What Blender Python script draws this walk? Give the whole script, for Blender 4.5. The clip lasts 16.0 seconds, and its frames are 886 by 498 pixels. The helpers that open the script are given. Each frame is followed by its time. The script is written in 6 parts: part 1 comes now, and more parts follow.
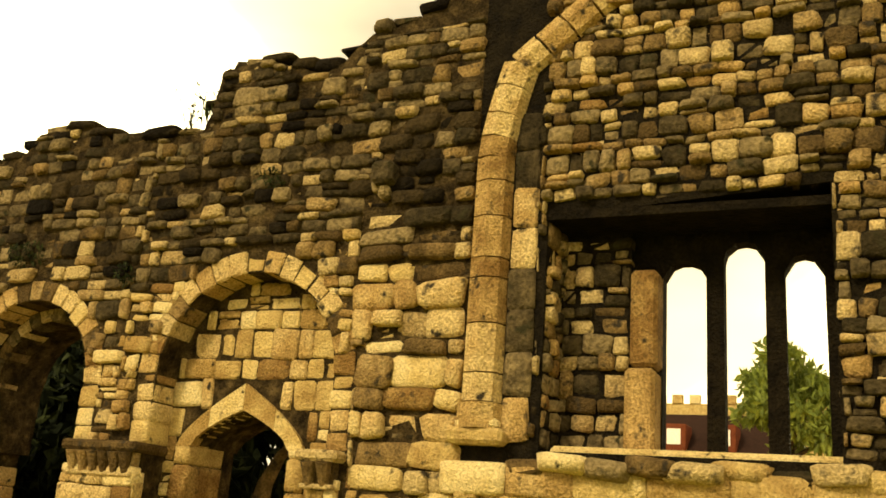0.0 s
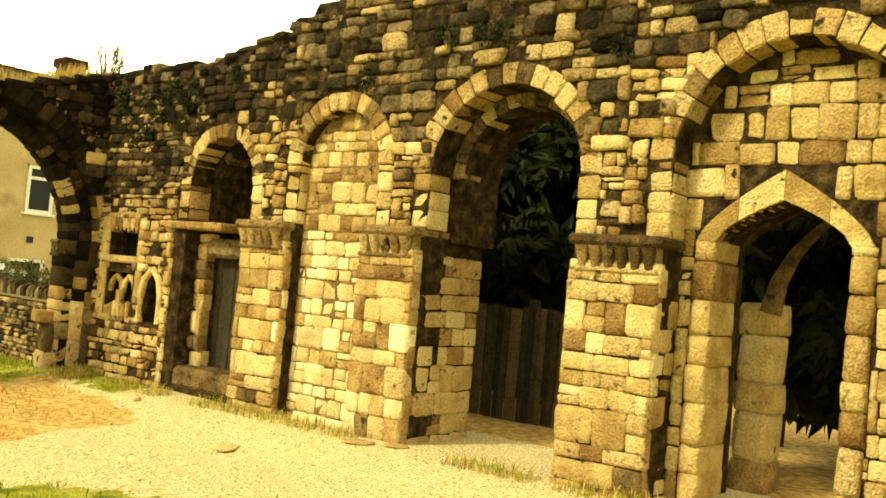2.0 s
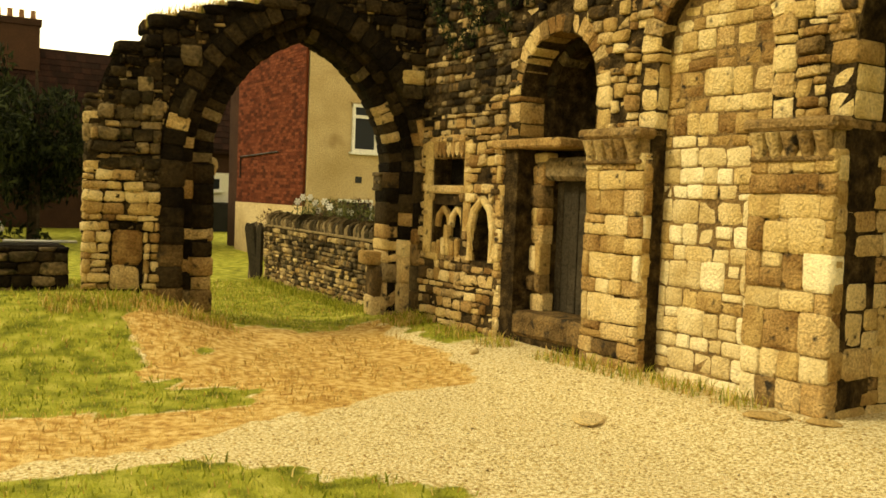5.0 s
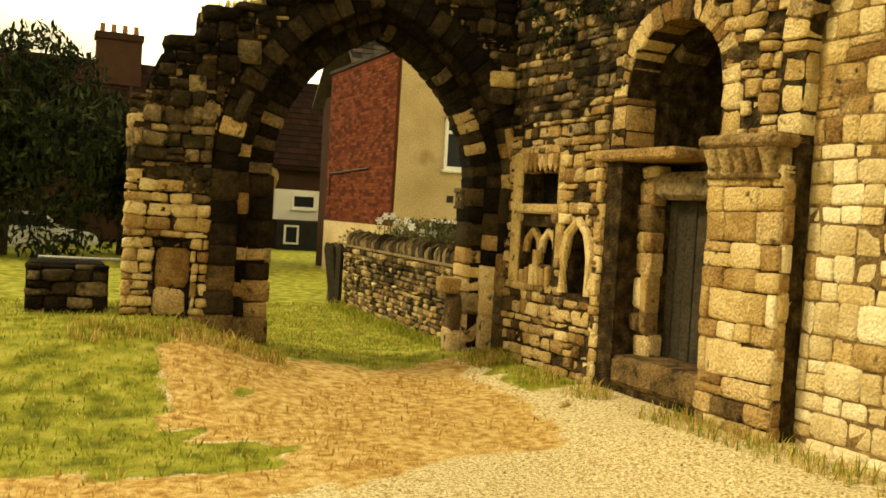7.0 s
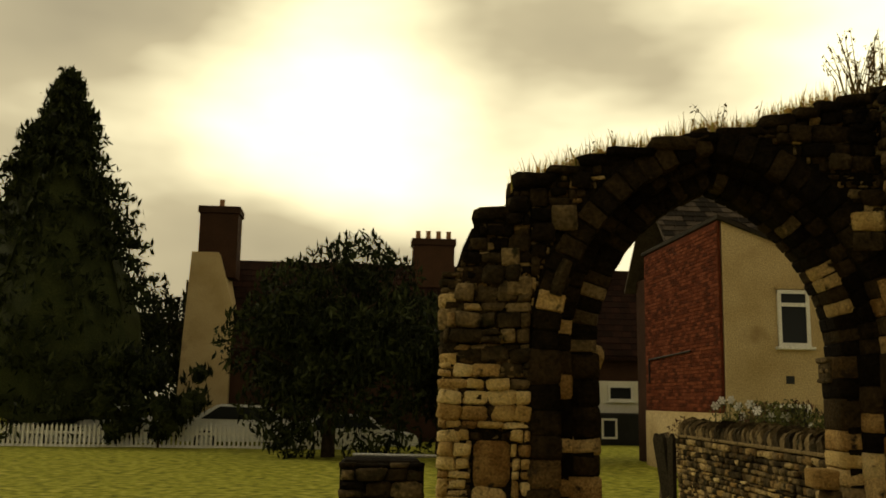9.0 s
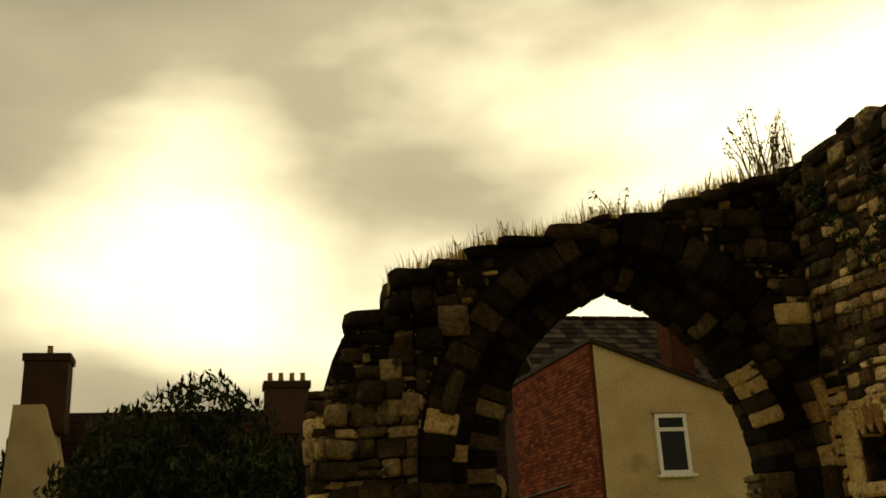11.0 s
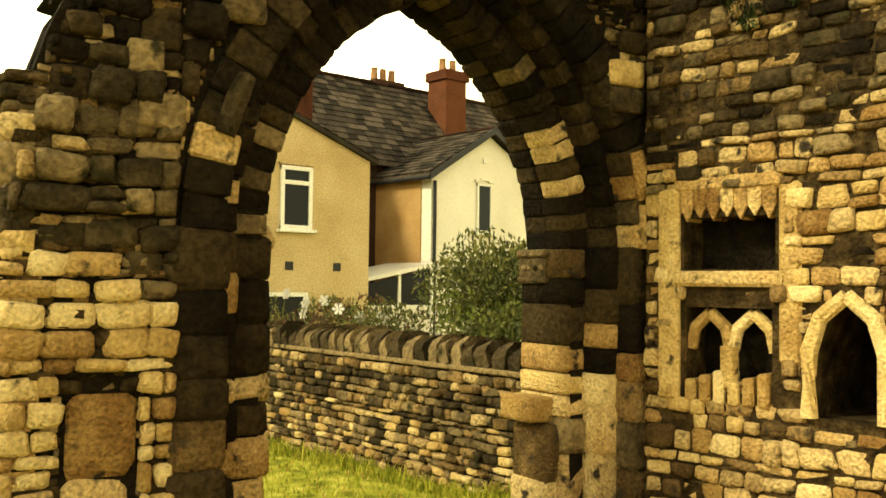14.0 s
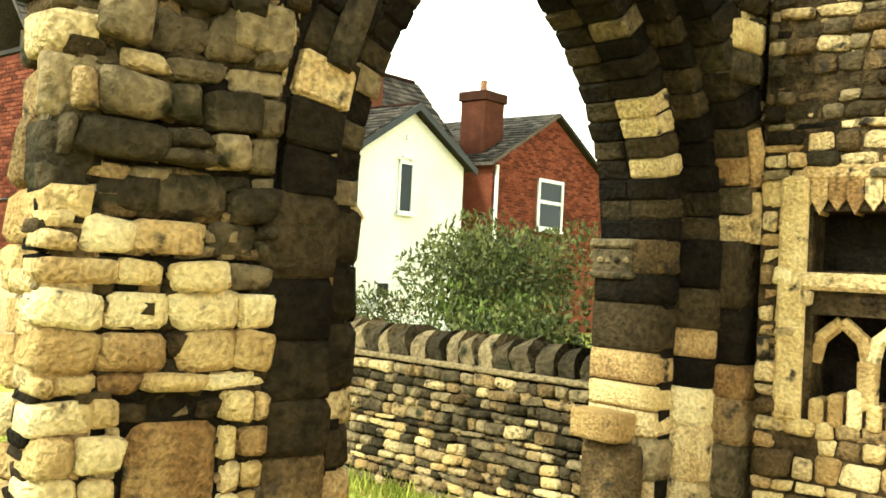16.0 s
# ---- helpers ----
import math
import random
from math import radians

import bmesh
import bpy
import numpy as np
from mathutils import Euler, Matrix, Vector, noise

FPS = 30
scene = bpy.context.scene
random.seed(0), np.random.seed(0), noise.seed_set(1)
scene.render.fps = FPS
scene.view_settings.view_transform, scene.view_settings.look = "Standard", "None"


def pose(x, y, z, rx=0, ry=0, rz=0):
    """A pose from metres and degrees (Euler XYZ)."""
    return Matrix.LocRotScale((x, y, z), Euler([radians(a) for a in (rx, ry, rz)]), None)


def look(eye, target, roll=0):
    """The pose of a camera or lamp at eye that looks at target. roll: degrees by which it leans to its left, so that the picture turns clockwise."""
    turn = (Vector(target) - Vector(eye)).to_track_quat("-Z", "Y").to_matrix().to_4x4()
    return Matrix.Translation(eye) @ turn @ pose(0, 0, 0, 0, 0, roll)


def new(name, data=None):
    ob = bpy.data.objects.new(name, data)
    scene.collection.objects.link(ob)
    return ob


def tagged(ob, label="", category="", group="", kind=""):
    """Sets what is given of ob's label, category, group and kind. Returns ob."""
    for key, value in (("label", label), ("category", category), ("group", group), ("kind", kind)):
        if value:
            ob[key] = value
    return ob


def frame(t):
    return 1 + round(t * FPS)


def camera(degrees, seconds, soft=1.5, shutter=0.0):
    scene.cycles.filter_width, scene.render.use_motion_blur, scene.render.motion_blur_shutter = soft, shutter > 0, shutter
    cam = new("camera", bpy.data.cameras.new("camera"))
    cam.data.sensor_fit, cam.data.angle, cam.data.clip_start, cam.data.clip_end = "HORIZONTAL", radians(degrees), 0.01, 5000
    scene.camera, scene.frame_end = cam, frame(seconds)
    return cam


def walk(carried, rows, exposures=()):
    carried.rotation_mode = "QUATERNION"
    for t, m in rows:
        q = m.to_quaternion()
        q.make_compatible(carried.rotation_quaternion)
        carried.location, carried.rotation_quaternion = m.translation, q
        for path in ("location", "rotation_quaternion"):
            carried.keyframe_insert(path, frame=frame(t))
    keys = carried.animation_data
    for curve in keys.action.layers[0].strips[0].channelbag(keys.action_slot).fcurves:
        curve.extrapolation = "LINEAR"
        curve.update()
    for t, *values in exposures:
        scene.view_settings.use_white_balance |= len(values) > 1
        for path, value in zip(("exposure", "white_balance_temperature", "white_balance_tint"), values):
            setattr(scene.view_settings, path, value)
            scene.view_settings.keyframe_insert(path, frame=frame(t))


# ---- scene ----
cam = camera(50.5, 16.0, soft=1.7)

# seconds, eye, heading (degrees clockwise from +y), pitch, lean
PATH = [
    (0, -6.361, -13.874, 1.689, 63.23, 16.55, 4.47),
    (0.5, -6.431, -13.219, 1.642, 60.86, 13.18, 4.67),
    (1, -6.494, -12.537, 1.628, 58.02, 9.95, 4.76),
    (1.5, -6.608, -11.931, 1.625, 54.44, 6.44, 5.02),
    (2, -6.639, -11.373, 1.671, 49.16, 2.33, 5.14),
    (2.5, -6.543, -10.938, 1.694, 41.89, -1.15, 4.82),
    (3, -6.429, -10.612, 1.699, 35.24, -2.69, 4.21),
    (3.5, -6.259, -10.334, 1.700, 31.87, -2.10, 3.57),
    (4, -6.011, -10.014, 1.642, 31.43, -0.65, 2.97),
    (4.5, -5.771, -9.768, 1.588, 31.25, -1.37, 2.62),
    (4.7, -5.693, -9.679, 1.576, 31.05, -2.46, 2.51),
    (6.8, -4.779, -8.503, 1.555, 24.18, -3.80, 2.94),
    (7, -4.741, -8.365, 1.547, 24.03, -2.01, 3.28),
    (7.5, -4.626, -8.057, 1.525, 21.72, 2.33, 3.39),
    (8, -4.616, -7.900, 1.462, 15.46, 5.77, 2.61),
    (8.5, -4.576, -7.525, 1.429, 7.81, 7.63, 1.21),
    (8.7, -4.582, -7.417, 1.438, 5.01, 8.11, 0.93),
    (10.8, -4.623, -5.931, 1.352, 10.57, 17.30, -2.23),
    (11, -4.562, -5.849, 1.422, 14.47, 17.82, -2.96),
    (11.5, -4.418, -5.388, 1.577, 27.78, 21.59, -7.01),
    (12, -4.431, -5.008, 1.622, 38.94, 23.67, -9.18),
    (12.5, -4.695, -4.750, 1.676, 41.89, 20.38, -8.26),
    (13, -4.958, -4.421, 1.601, 41.22, 15.22, -3.50),
    (13.5, -5.098, -4.026, 1.612, 40.94, 8.45, -0.70),
    (14, -5.138, -3.601, 1.606, 41.73, 2.24, 0.70),
    (14.5, -5.218, -3.201, 1.590, 42.89, -2.89, 1.20),
    (15, -5.277, -2.826, 1.582, 44.31, -5.36, 1.30),
    (15.5, -5.255, -2.430, 1.598, 46.90, -3.75, 2.00),
    (16, -5.208, -2.025, 1.624, 49.99, 1.32, 2.90),
]


def aim(x, y, z, h, p, lean):
    h, p = radians(h), radians(p)
    way = Vector((math.sin(h) * math.cos(p), math.cos(h) * math.cos(p), math.sin(p)))
    return look((x, y, z), Vector((x, y, z)) + way * 5, lean)


EXPOSURES = [
    (0.0, -0.65, 7300, 5), (0.5, -0.4, 7300, 5), (1.0, -0.25, 7100, -7), (2.0, -0.15, 7000, -9), (3.5, -0.2, 6800, -8), (4.7, -0.75, 7200, 2), (7.0, -0.7, 7200, 3),
    (7.5, -1.05, 7200, 4), (8.5, -2.4, 6800, 6), (11.0, -2.4, 6900, 6), (12.5, -2.75, 7400, 8), (13.5, -1.75, 7700, 12),
    (14.0, -0.1, 6900, -3), (14.5, 0.4, 6000, -8), (15.0, 0.9, 5200, -12), (15.5, 0.9, 5000, -6), (16.0, 0.65, 4900, -4),
]
walk(cam, [(r[0], aim(*r[1:])) for r in PATH], EXPOSURES)

# ---- world, sun ----
SUN_HEADING, SUN_HEIGHT = -70.0, 36.0
world = bpy.data.worlds.new("overcast_sky")
scene.world = world
world.use_nodes = True
wn, wl = world.node_tree.nodes, world.node_tree.links
wn.clear()
w_out = wn.new("ShaderNodeOutputWorld")
w_bg = wn.new("ShaderNodeBackground")
w_sky = wn.new("ShaderNodeTexSky")
w_sky.sky_type, w_sky.sun_disc = "NISHITA", False
w_sky.sun_elevation, w_sky.sun_rotation = radians(SUN_HEIGHT), radians(SUN_HEADING)
w_sky.dust_density, w_sky.air_density = 6.0, 1.5
w_co = wn.new("ShaderNodeTexCoord")
w_map = wn.new("ShaderNodeMapping")
w_map.inputs["Scale"].default_value = (1.0, 1.0, 2.2)
w_map.inputs["Location"].default_value = (1.7, 0.4, 0.9)
w_noise = wn.new("ShaderNodeTexNoise")
w_noise.inputs["Scale"].default_value, w_noise.inputs["Detail"].default_value = 1.7, 5.0
w_noise.inputs["Roughness"].default_value = 0.45
w_ramp = wn.new("ShaderNodeValToRGB")
w_ramp.color_ramp.elements[0].position, w_ramp.color_ramp.elements[0].color = 0.30, (0.34, 0.29, 0.20, 1)
w_ramp.color_ramp.elements[1].position, w_ramp.color_ramp.elements[1].color = 0.64, (2.4, 2.16, 1.42, 1)
w_mid = w_ramp.color_ramp.elements.new(0.48)
w_mid.color = (0.74, 0.63, 0.40, 1)
w_mix = wn.new("ShaderNodeMix")
w_mix.data_type, w_mix.blend_type = "RGBA", "MIX"
w_mix.inputs["Factor"].default_value = 0.86
w_gain = wn.new("ShaderNodeMix")
w_gain.data_type, w_gain.blend_type = "RGBA", "MULTIPLY"
w_gain.inputs["Factor"].default_value = 1.0
w_gain.inputs["B"].default_value = (55.0, 55.0, 55.0, 1)
wl.new(w_co.outputs["Generated"], w_map.inputs["Vector"])
wl.new(w_map.outputs["Vector"], w_noise.inputs["Vector"])
w_sep = wn.new("ShaderNodeSeparateXYZ")
wl.new(w_co.outputs["Generated"], w_sep.inputs["Vector"])
w_low = wn.new("ShaderNodeMath")
w_low.operation = "MULTIPLY_ADD"
w_low.inputs[1].default_value, w_low.inputs[2].default_value = -0.36, 0.13
wl.new(w_sep.outputs["Z"], w_low.inputs[0])
w_sum = wn.new("ShaderNodeMath")
w_sum.operation = "ADD"
wl.new(w_noise.outputs["Fac"], w_sum.inputs[0])
wl.new(w_low.outputs[0], w_sum.inputs[1])
w_flat = wn.new("ShaderNodeMath")
w_flat.operation = "MULTIPLY_ADD"
w_flat.inputs[1].default_value, w_flat.inputs[2].default_value = 0.75, 0.04
wl.new(w_sum.outputs[0], w_flat.inputs[0])
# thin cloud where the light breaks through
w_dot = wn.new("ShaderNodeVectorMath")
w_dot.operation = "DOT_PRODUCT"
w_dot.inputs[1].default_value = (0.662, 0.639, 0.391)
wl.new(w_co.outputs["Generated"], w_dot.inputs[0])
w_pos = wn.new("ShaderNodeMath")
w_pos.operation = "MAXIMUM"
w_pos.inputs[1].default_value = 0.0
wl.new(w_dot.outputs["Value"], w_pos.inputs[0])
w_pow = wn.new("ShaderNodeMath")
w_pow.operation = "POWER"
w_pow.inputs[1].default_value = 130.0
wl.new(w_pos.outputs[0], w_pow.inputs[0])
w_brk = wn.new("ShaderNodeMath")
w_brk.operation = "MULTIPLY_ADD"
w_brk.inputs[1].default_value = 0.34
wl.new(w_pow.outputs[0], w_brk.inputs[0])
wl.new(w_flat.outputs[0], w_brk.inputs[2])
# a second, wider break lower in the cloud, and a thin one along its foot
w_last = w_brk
for way, power, gain in (((-0.05, 0.937, 0.345), 60.0, 0.22), ((0.50, 0.80, 0.33), 120.0, 0.16)):
    d = wn.new("ShaderNodeVectorMath")
    d.operation = "DOT_PRODUCT"
    d.inputs[1].default_value = way
    wl.new(w_co.outputs["Generated"], d.inputs[0])
    p = wn.new("ShaderNodeMath")
    p.operation = "MAXIMUM"
    p.inputs[1].default_value = 0.0
    wl.new(d.outputs["Value"], p.inputs[0])
    q = wn.new("ShaderNodeMath")
    q.operation = "POWER"
    q.inputs[1].default_value = power
    wl.new(p.outputs[0], q.inputs[0])
    g = wn.new("ShaderNodeMath")
    g.operation = "MULTIPLY_ADD"
    g.inputs[1].default_value = gain
    wl.new(q.outputs[0], g.inputs[0])
    wl.new(w_last.outputs[0], g.inputs[2])
    w_last = g
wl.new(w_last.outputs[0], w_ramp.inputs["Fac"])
wl.new(w_ramp.outputs["Color"], w_gain.inputs["A"])
wl.new(w_sky.outputs["Color"], w_mix.inputs["A"])
wl.new(w_gain.outputs["Result"], w_mix.inputs["B"])
wl.new(w_mix.outputs["Result"], w_bg.inputs["Color"])
w_bg.inputs["Strength"].default_value = 0.088
wl.new(w_bg.outputs["Background"], w_out.inputs["Surface"])

sun = new("sun", bpy.data.lights.new("sun", "SUN"))
sun.data.energy, sun.data.angle, sun.data.color = 5.0, radians(10), (1.0, 0.88, 0.62)
_h, _e = radians(SUN_HEADING), radians(SUN_HEIGHT)
_way = Vector((math.sin(_h) * math.cos(_e), math.cos(_h) * math.cos(_e), math.sin(_e)))
sun.matrix_world = look(_way * 40, (0, 0, 0))


# ---- materials ----
def material(name, colours, scale=6.0, rough=0.9, bump=0.5, grain=60.0, vary=0.0, metal=0.0, spread=(0.3, 0.7), stain=None, mottle=(0.6, 1.25), thin=0.0):
    """A rough surface: a large noise between the colours, a fine grain, a bump, and a change from piece to piece."""
    m = bpy.data.materials.new(name)
    m.use_nodes = True
    n, l = m.node_tree.nodes, m.node_tree.links
    b = n["Principled BSDF"]
    b.inputs["Roughness"].default_value, b.inputs["Metallic"].default_value = rough, metal
    b.inputs["Specular IOR Level"].default_value = 0.25 if rough < 0.65 else 0.06
    co = n.new("ShaderNodeNewGeometry")
    big = n.new("ShaderNodeTexNoise")
    big.inputs["Scale"].default_value, big.inputs["Detail"].default_value = scale, 6.0
    l.new(co.outputs["Position"], big.inputs["Vector"])
    ramp = n.new("ShaderNodeValToRGB")
    els = ramp.color_ramp.elements
    while len(els) < len(colours):
        els.new(0.5)
    for i, c in enumerate(colours):
        els[i].position = spread[0] + (spread[1] - spread[0]) * i / max(1, len(colours) - 1)
        els[i].color = (*c, 1)
    fac = big.outputs["Fac"]
    if vary:
        info = n.new("ShaderNodeObjectInfo")
        add = n.new("ShaderNodeMath")
        add.operation = "ADD"
        l.new(info.outputs["Random"], add.inputs[0])
        l.new(co.outputs["Random Per Island"], add.inputs[1])
        fr = n.new("ShaderNodeMath")
        fr.operation = "FRACT"
        l.new(add.outputs[0], fr.inputs[0])
        mx = n.new("ShaderNodeMix")
        mx.inputs["Factor"].default_value = vary
        l.new(big.outputs["Fac"], mx.inputs["A"])
        l.new(fr.outputs[0], mx.inputs["B"])
        fac = mx.outputs["Result"]
    l.new(fac, ramp.inputs["Fac"])
    fine = n.new("ShaderNodeTexNoise")
    fine.inputs["Scale"].default_value, fine.inputs["Detail"].default_value = grain, 4.0
    l.new(co.outputs["Position"], fine.inputs["Vector"])
    dark = n.new("ShaderNodeMapRange")
    dark.inputs["From Min"].default_value, dark.inputs["From Max"].default_value = 0.3, 0.7
    dark.inputs["To Min"].default_value, dark.inputs["To Max"].default_value = mottle
    l.new(fine.outputs["Fac"], dark.inputs["Value"])
    mul = n.new("ShaderNodeMix")
    mul.data_type, mul.blend_type = "RGBA", "MULTIPLY"
    mul.inputs["Factor"].default_value = 1.0
    l.new(ramp.outputs["Color"], mul.inputs["A"])
    l.new(dark.outputs["Result"], mul.inputs["B"])
    col = mul.outputs["Result"]
    if stain:
        st = n.new("ShaderNodeTexNoise")
        st.inputs["Scale"].default_value, st.inputs["Detail"].default_value = stain[1], 7.0
        l.new(co.outputs["Position"], st.inputs["Vector"])
        sr = n.new("ShaderNodeMapRange")
        sr.inputs["From Min"].default_value, sr.inputs["From Max"].default_value = stain[2], stain[2] + 0.1
        l.new(st.outputs["Fac"], sr.inputs["Value"])
        sm = n.new("ShaderNodeMix")
        sm.data_type = "RGBA"
        l.new(sr.outputs["Result"], sm.inputs["Factor"])
        l.new(col, sm.inputs["A"])
        sm.inputs["B"].default_value = (*stain[0], 1)
        col = sm.outputs["Result"]
    l.new(col, b.inputs["Base Color"])
    if thin:
        tr = n.new("ShaderNodeBsdfTranslucent")
        l.new(col, tr.inputs["Color"])
        ms = n.new("ShaderNodeMixShader")
        ms.inputs["Fac"].default_value = thin
        l.new(b.outputs["BSDF"], ms.inputs[1])
        l.new(tr.outputs["BSDF"], ms.inputs[2])
        l.new(ms.outputs["Shader"], n["Material Output"].inputs["Surface"])
    if bump:
        bp = n.new("ShaderNodeBump")
        bp.inputs["Strength"].default_value, bp.inputs["Distance"].default_value = bump, 0.03
        mixh = n.new("ShaderNodeMath")
        mixh.operation = "ADD"
        l.new(fine.outputs["Fac"], mixh.inputs[0])
        mid = n.new("ShaderNodeTexNoise")
        mid.inputs["Scale"].default_value, mid.inputs["Detail"].default_value = grain * 0.25, 6.0
        l.new(co.outputs["Position"], mid.inputs["Vector"])
        l.new(mid.outputs["Fac"], mixh.inputs[1])
        l.new(mixh.outputs[0], bp.inputs["Height"])
        l.new(bp.outputs["Normal"], b.inputs["Normal"])
    return m


def glass(name, colour=(0.02, 0.022, 0.025)):
    m = bpy.data.materials.new(name)
    m.use_nodes = True
    b = m.node_tree.nodes["Principled BSDF"]
    b.inputs["Base Color"].default_value = (*colour, 1)
    b.inputs["Roughness"].default_value = 0.06
    b.inputs["IOR"].default_value = 1.14
    return m


STAIN = (0.035, 0.027, 0.018)
WORN = (0.55, 1.3)
M_PALE = material("pale_sandstone", [(0.34, 0.21, 0.072), (0.57, 0.405, 0.16), (0.71, 0.55, 0.275)], 5, 0.92, 0.9, 50, 0.42, stain=(STAIN, 11.0, 0.64), mottle=(0.7, 1.2))
M_WASHED = material("washed_pale_stone", [(0.48, 0.35, 0.15), (0.68, 0.545, 0.29), (0.80, 0.69, 0.43)], 5, 0.92, 0.7, 50, 0.4, stain=(STAIN, 12.0, 0.67), mottle=(0.75, 1.15))
M_TAN = material("tan_sandstone", [(0.21, 0.115, 0.038), (0.43, 0.275, 0.105), (0.58, 0.42, 0.19)], 5, 0.93, 0.9, 50, 0.42, stain=(STAIN, 9.0, 0.61), mottle=WORN)
M_RUBBLE = material("rubble_stone", [(0.08, 0.05, 0.02), (0.26, 0.165, 0.066), (0.47, 0.34, 0.155)], 6, 0.95, 0.9, 46, 0.55, stain=(STAIN, 9.0, 0.58), mottle=WORN)
# sooted and weathered stone; the arcade's inner rings use them for soffit shade
M_DARK = material("sooted_shaded_stone", [(0.007, 0.005, 0.003), (0.017, 0.012, 0.006), (0.046, 0.031, 0.014)], 6, 0.95, 1.0, 30, 0.45, mottle=WORN)
M_LICHEN = material("weathered_shaded_grey_stone", [(0.03, 0.022, 0.011), (0.095, 0.068, 0.034), (0.23, 0.165, 0.08)], 7, 0.95, 1.0, 30, 0.5, stain=((0.03, 0.026, 0.012), 8.0, 0.58), mottle=WORN)
M_MORTAR = material("dark_mortar", [(0.014, 0.009, 0.004), (0.04, 0.026, 0.011), (0.10, 0.066, 0.028)], 9, 0.97, 1.0, 40, mottle=WORN)
M_MORTAR_DARK = material("near_black_mortar", [(0.006, 0.0045, 0.003), (0.018, 0.013, 0.007)], 8, 0.97, 1.0, 40)
M_BRICK = material("red_brick", [(0.07, 0.021, 0.011), (0.125, 0.034, 0.016), (0.18, 0.055, 0.026)], 3.0, 0.9, 0.4, 30, 0.5)
M_BRICK_OLD = material("weathered_stack_brick", [(0.035, 0.014, 0.008), (0.075, 0.026, 0.013), (0.12, 0.045, 0.022)], 3.0, 0.9, 0.4, 30, 0.5, mottle=WORN)
M_BRICK_DARK = material("dark_brick", [(0.04, 0.022, 0.015), (0.075, 0.038, 0.022)], 2.0, 0.9, 0.3, 30, 0.4)
M_RENDER = material("cream_render", [(0.42, 0.31, 0.15), (0.50, 0.38, 0.20), (0.55, 0.43, 0.24)], 1.2, 0.85, 0.15, 40, stain=((0.30, 0.21, 0.10), 0.9, 0.64))
# render of the white house's flank, ochre darkened to carry its shade
M_OCHRE_SHADE = material("shaded_ochre_render", [(0.34, 0.20, 0.075), (0.48, 0.31, 0.13)], 1.5, 0.85, 0.15, 40)
M_WHITE = material("white_render", [(0.70, 0.66, 0.56), (0.82, 0.79, 0.70)], 1.0, 0.8, 0.1, 40)
M_SLATE = material("roof_slate", [(0.022, 0.018, 0.014), (0.05, 0.04, 0.03), (0.095, 0.075, 0.057)], 3.0, 0.75, 0.3, 25, 0.6)
M_TILE = material("red_roof_tile", [(0.018, 0.010, 0.007), (0.034, 0.016, 0.011)], 3.0, 0.9, 0.3, 25, 0.5)
M_UPVC = material("white_window_frame", [(0.74, 0.72, 0.66), (0.82, 0.80, 0.74)], 3.0, 0.4, 0.0)
M_GLASS = glass("dark_window_glass")
M_WOOD = material("weathered_boards", [(0.04, 0.032, 0.02), (0.085, 0.066, 0.042), (0.14, 0.108, 0.068)], 4.0, 0.9, 0.5, 35, 0.6)
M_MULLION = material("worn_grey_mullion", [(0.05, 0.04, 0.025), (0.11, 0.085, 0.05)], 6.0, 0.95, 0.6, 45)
M_PIPE = material("black_pipe", [(0.012, 0.012, 0.012), (0.02, 0.02, 0.02)], 3, 0.5, 0.0)
M_LEAF = material("green_leaves", [(0.04, 0.048, 0.009), (0.09, 0.10, 0.02), (0.18, 0.175, 0.045)], 3.0, 0.55, 0.0, 20, 0.6, thin=0.3)
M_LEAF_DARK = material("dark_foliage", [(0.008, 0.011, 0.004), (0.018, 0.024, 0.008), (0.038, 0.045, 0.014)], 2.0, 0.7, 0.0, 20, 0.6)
M_LEAF_BRIGHT = material("bright_leaves", [(0.11, 0.14, 0.02), (0.22, 0.26, 0.045)], 2.0, 0.6, 0.0, 20, 0.6, thin=0.35)
M_PURPLE = material("purple_leaves", [(0.04, 0.018, 0.014), (0.11, 0.05, 0.035), (0.17, 0.10, 0.05)], 3.0, 0.7, 0.0, 20, 0.6, thin=0.2)
M_BARK = material("bark", [(0.03, 0.022, 0.014), (0.07, 0.05, 0.03)], 8.0, 0.95, 0.6, 40)
M_STRAW = material("dry_grass", [(0.42, 0.25, 0.065), (0.60, 0.40, 0.12), (0.74, 0.56, 0.23)], 3.0, 0.8, 0.0, 20, 0.6, thin=0.45)
M_GRASS = material("green_grass", [(0.17, 0.20, 0.02), (0.33, 0.345, 0.04), (0.52, 0.48, 0.08)], 2.0, 0.7, 0.0, 20, 0.6, thin=0.35)
M_SEED = material("dry_seed_stalks", [(0.10, 0.07, 0.03), (0.24, 0.16, 0.06)], 3.0, 0.9, 0.0, 20, 0.5, thin=0.25)
M_CAR = material("white_car_paint", [(0.72, 0.72, 0.70), (0.78, 0.78, 0.76)], 1.0, 0.25, 0.0)
M_TYRE = material("black_rubber", [(0.012, 0.012, 0.012), (0.02, 0.02, 0.02)], 5, 0.8, 0.0)
M_POT = material("terracotta_pot", [(0.24, 0.12, 0.06), (0.36, 0.20, 0.10)], 3, 0.9, 0.2)
M_METAL = material("pale_metal", [(0.5, 0.5, 0.48), (0.6, 0.6, 0.57)], 3, 0.4, 0.0, metal=0.6)
M_FLOWER = material("white_petals", [(0.75, 0.72, 0.66), (0.85, 0.82, 0.76)], 3, 0.6, 0.0)


# ---- building helpers ----
rng = random.Random(7)


def ss(a, b, x):
    t = min(1.0, max(0.0, (x - a) / (b - a)))
    return t * t * (3 - 2 * t)


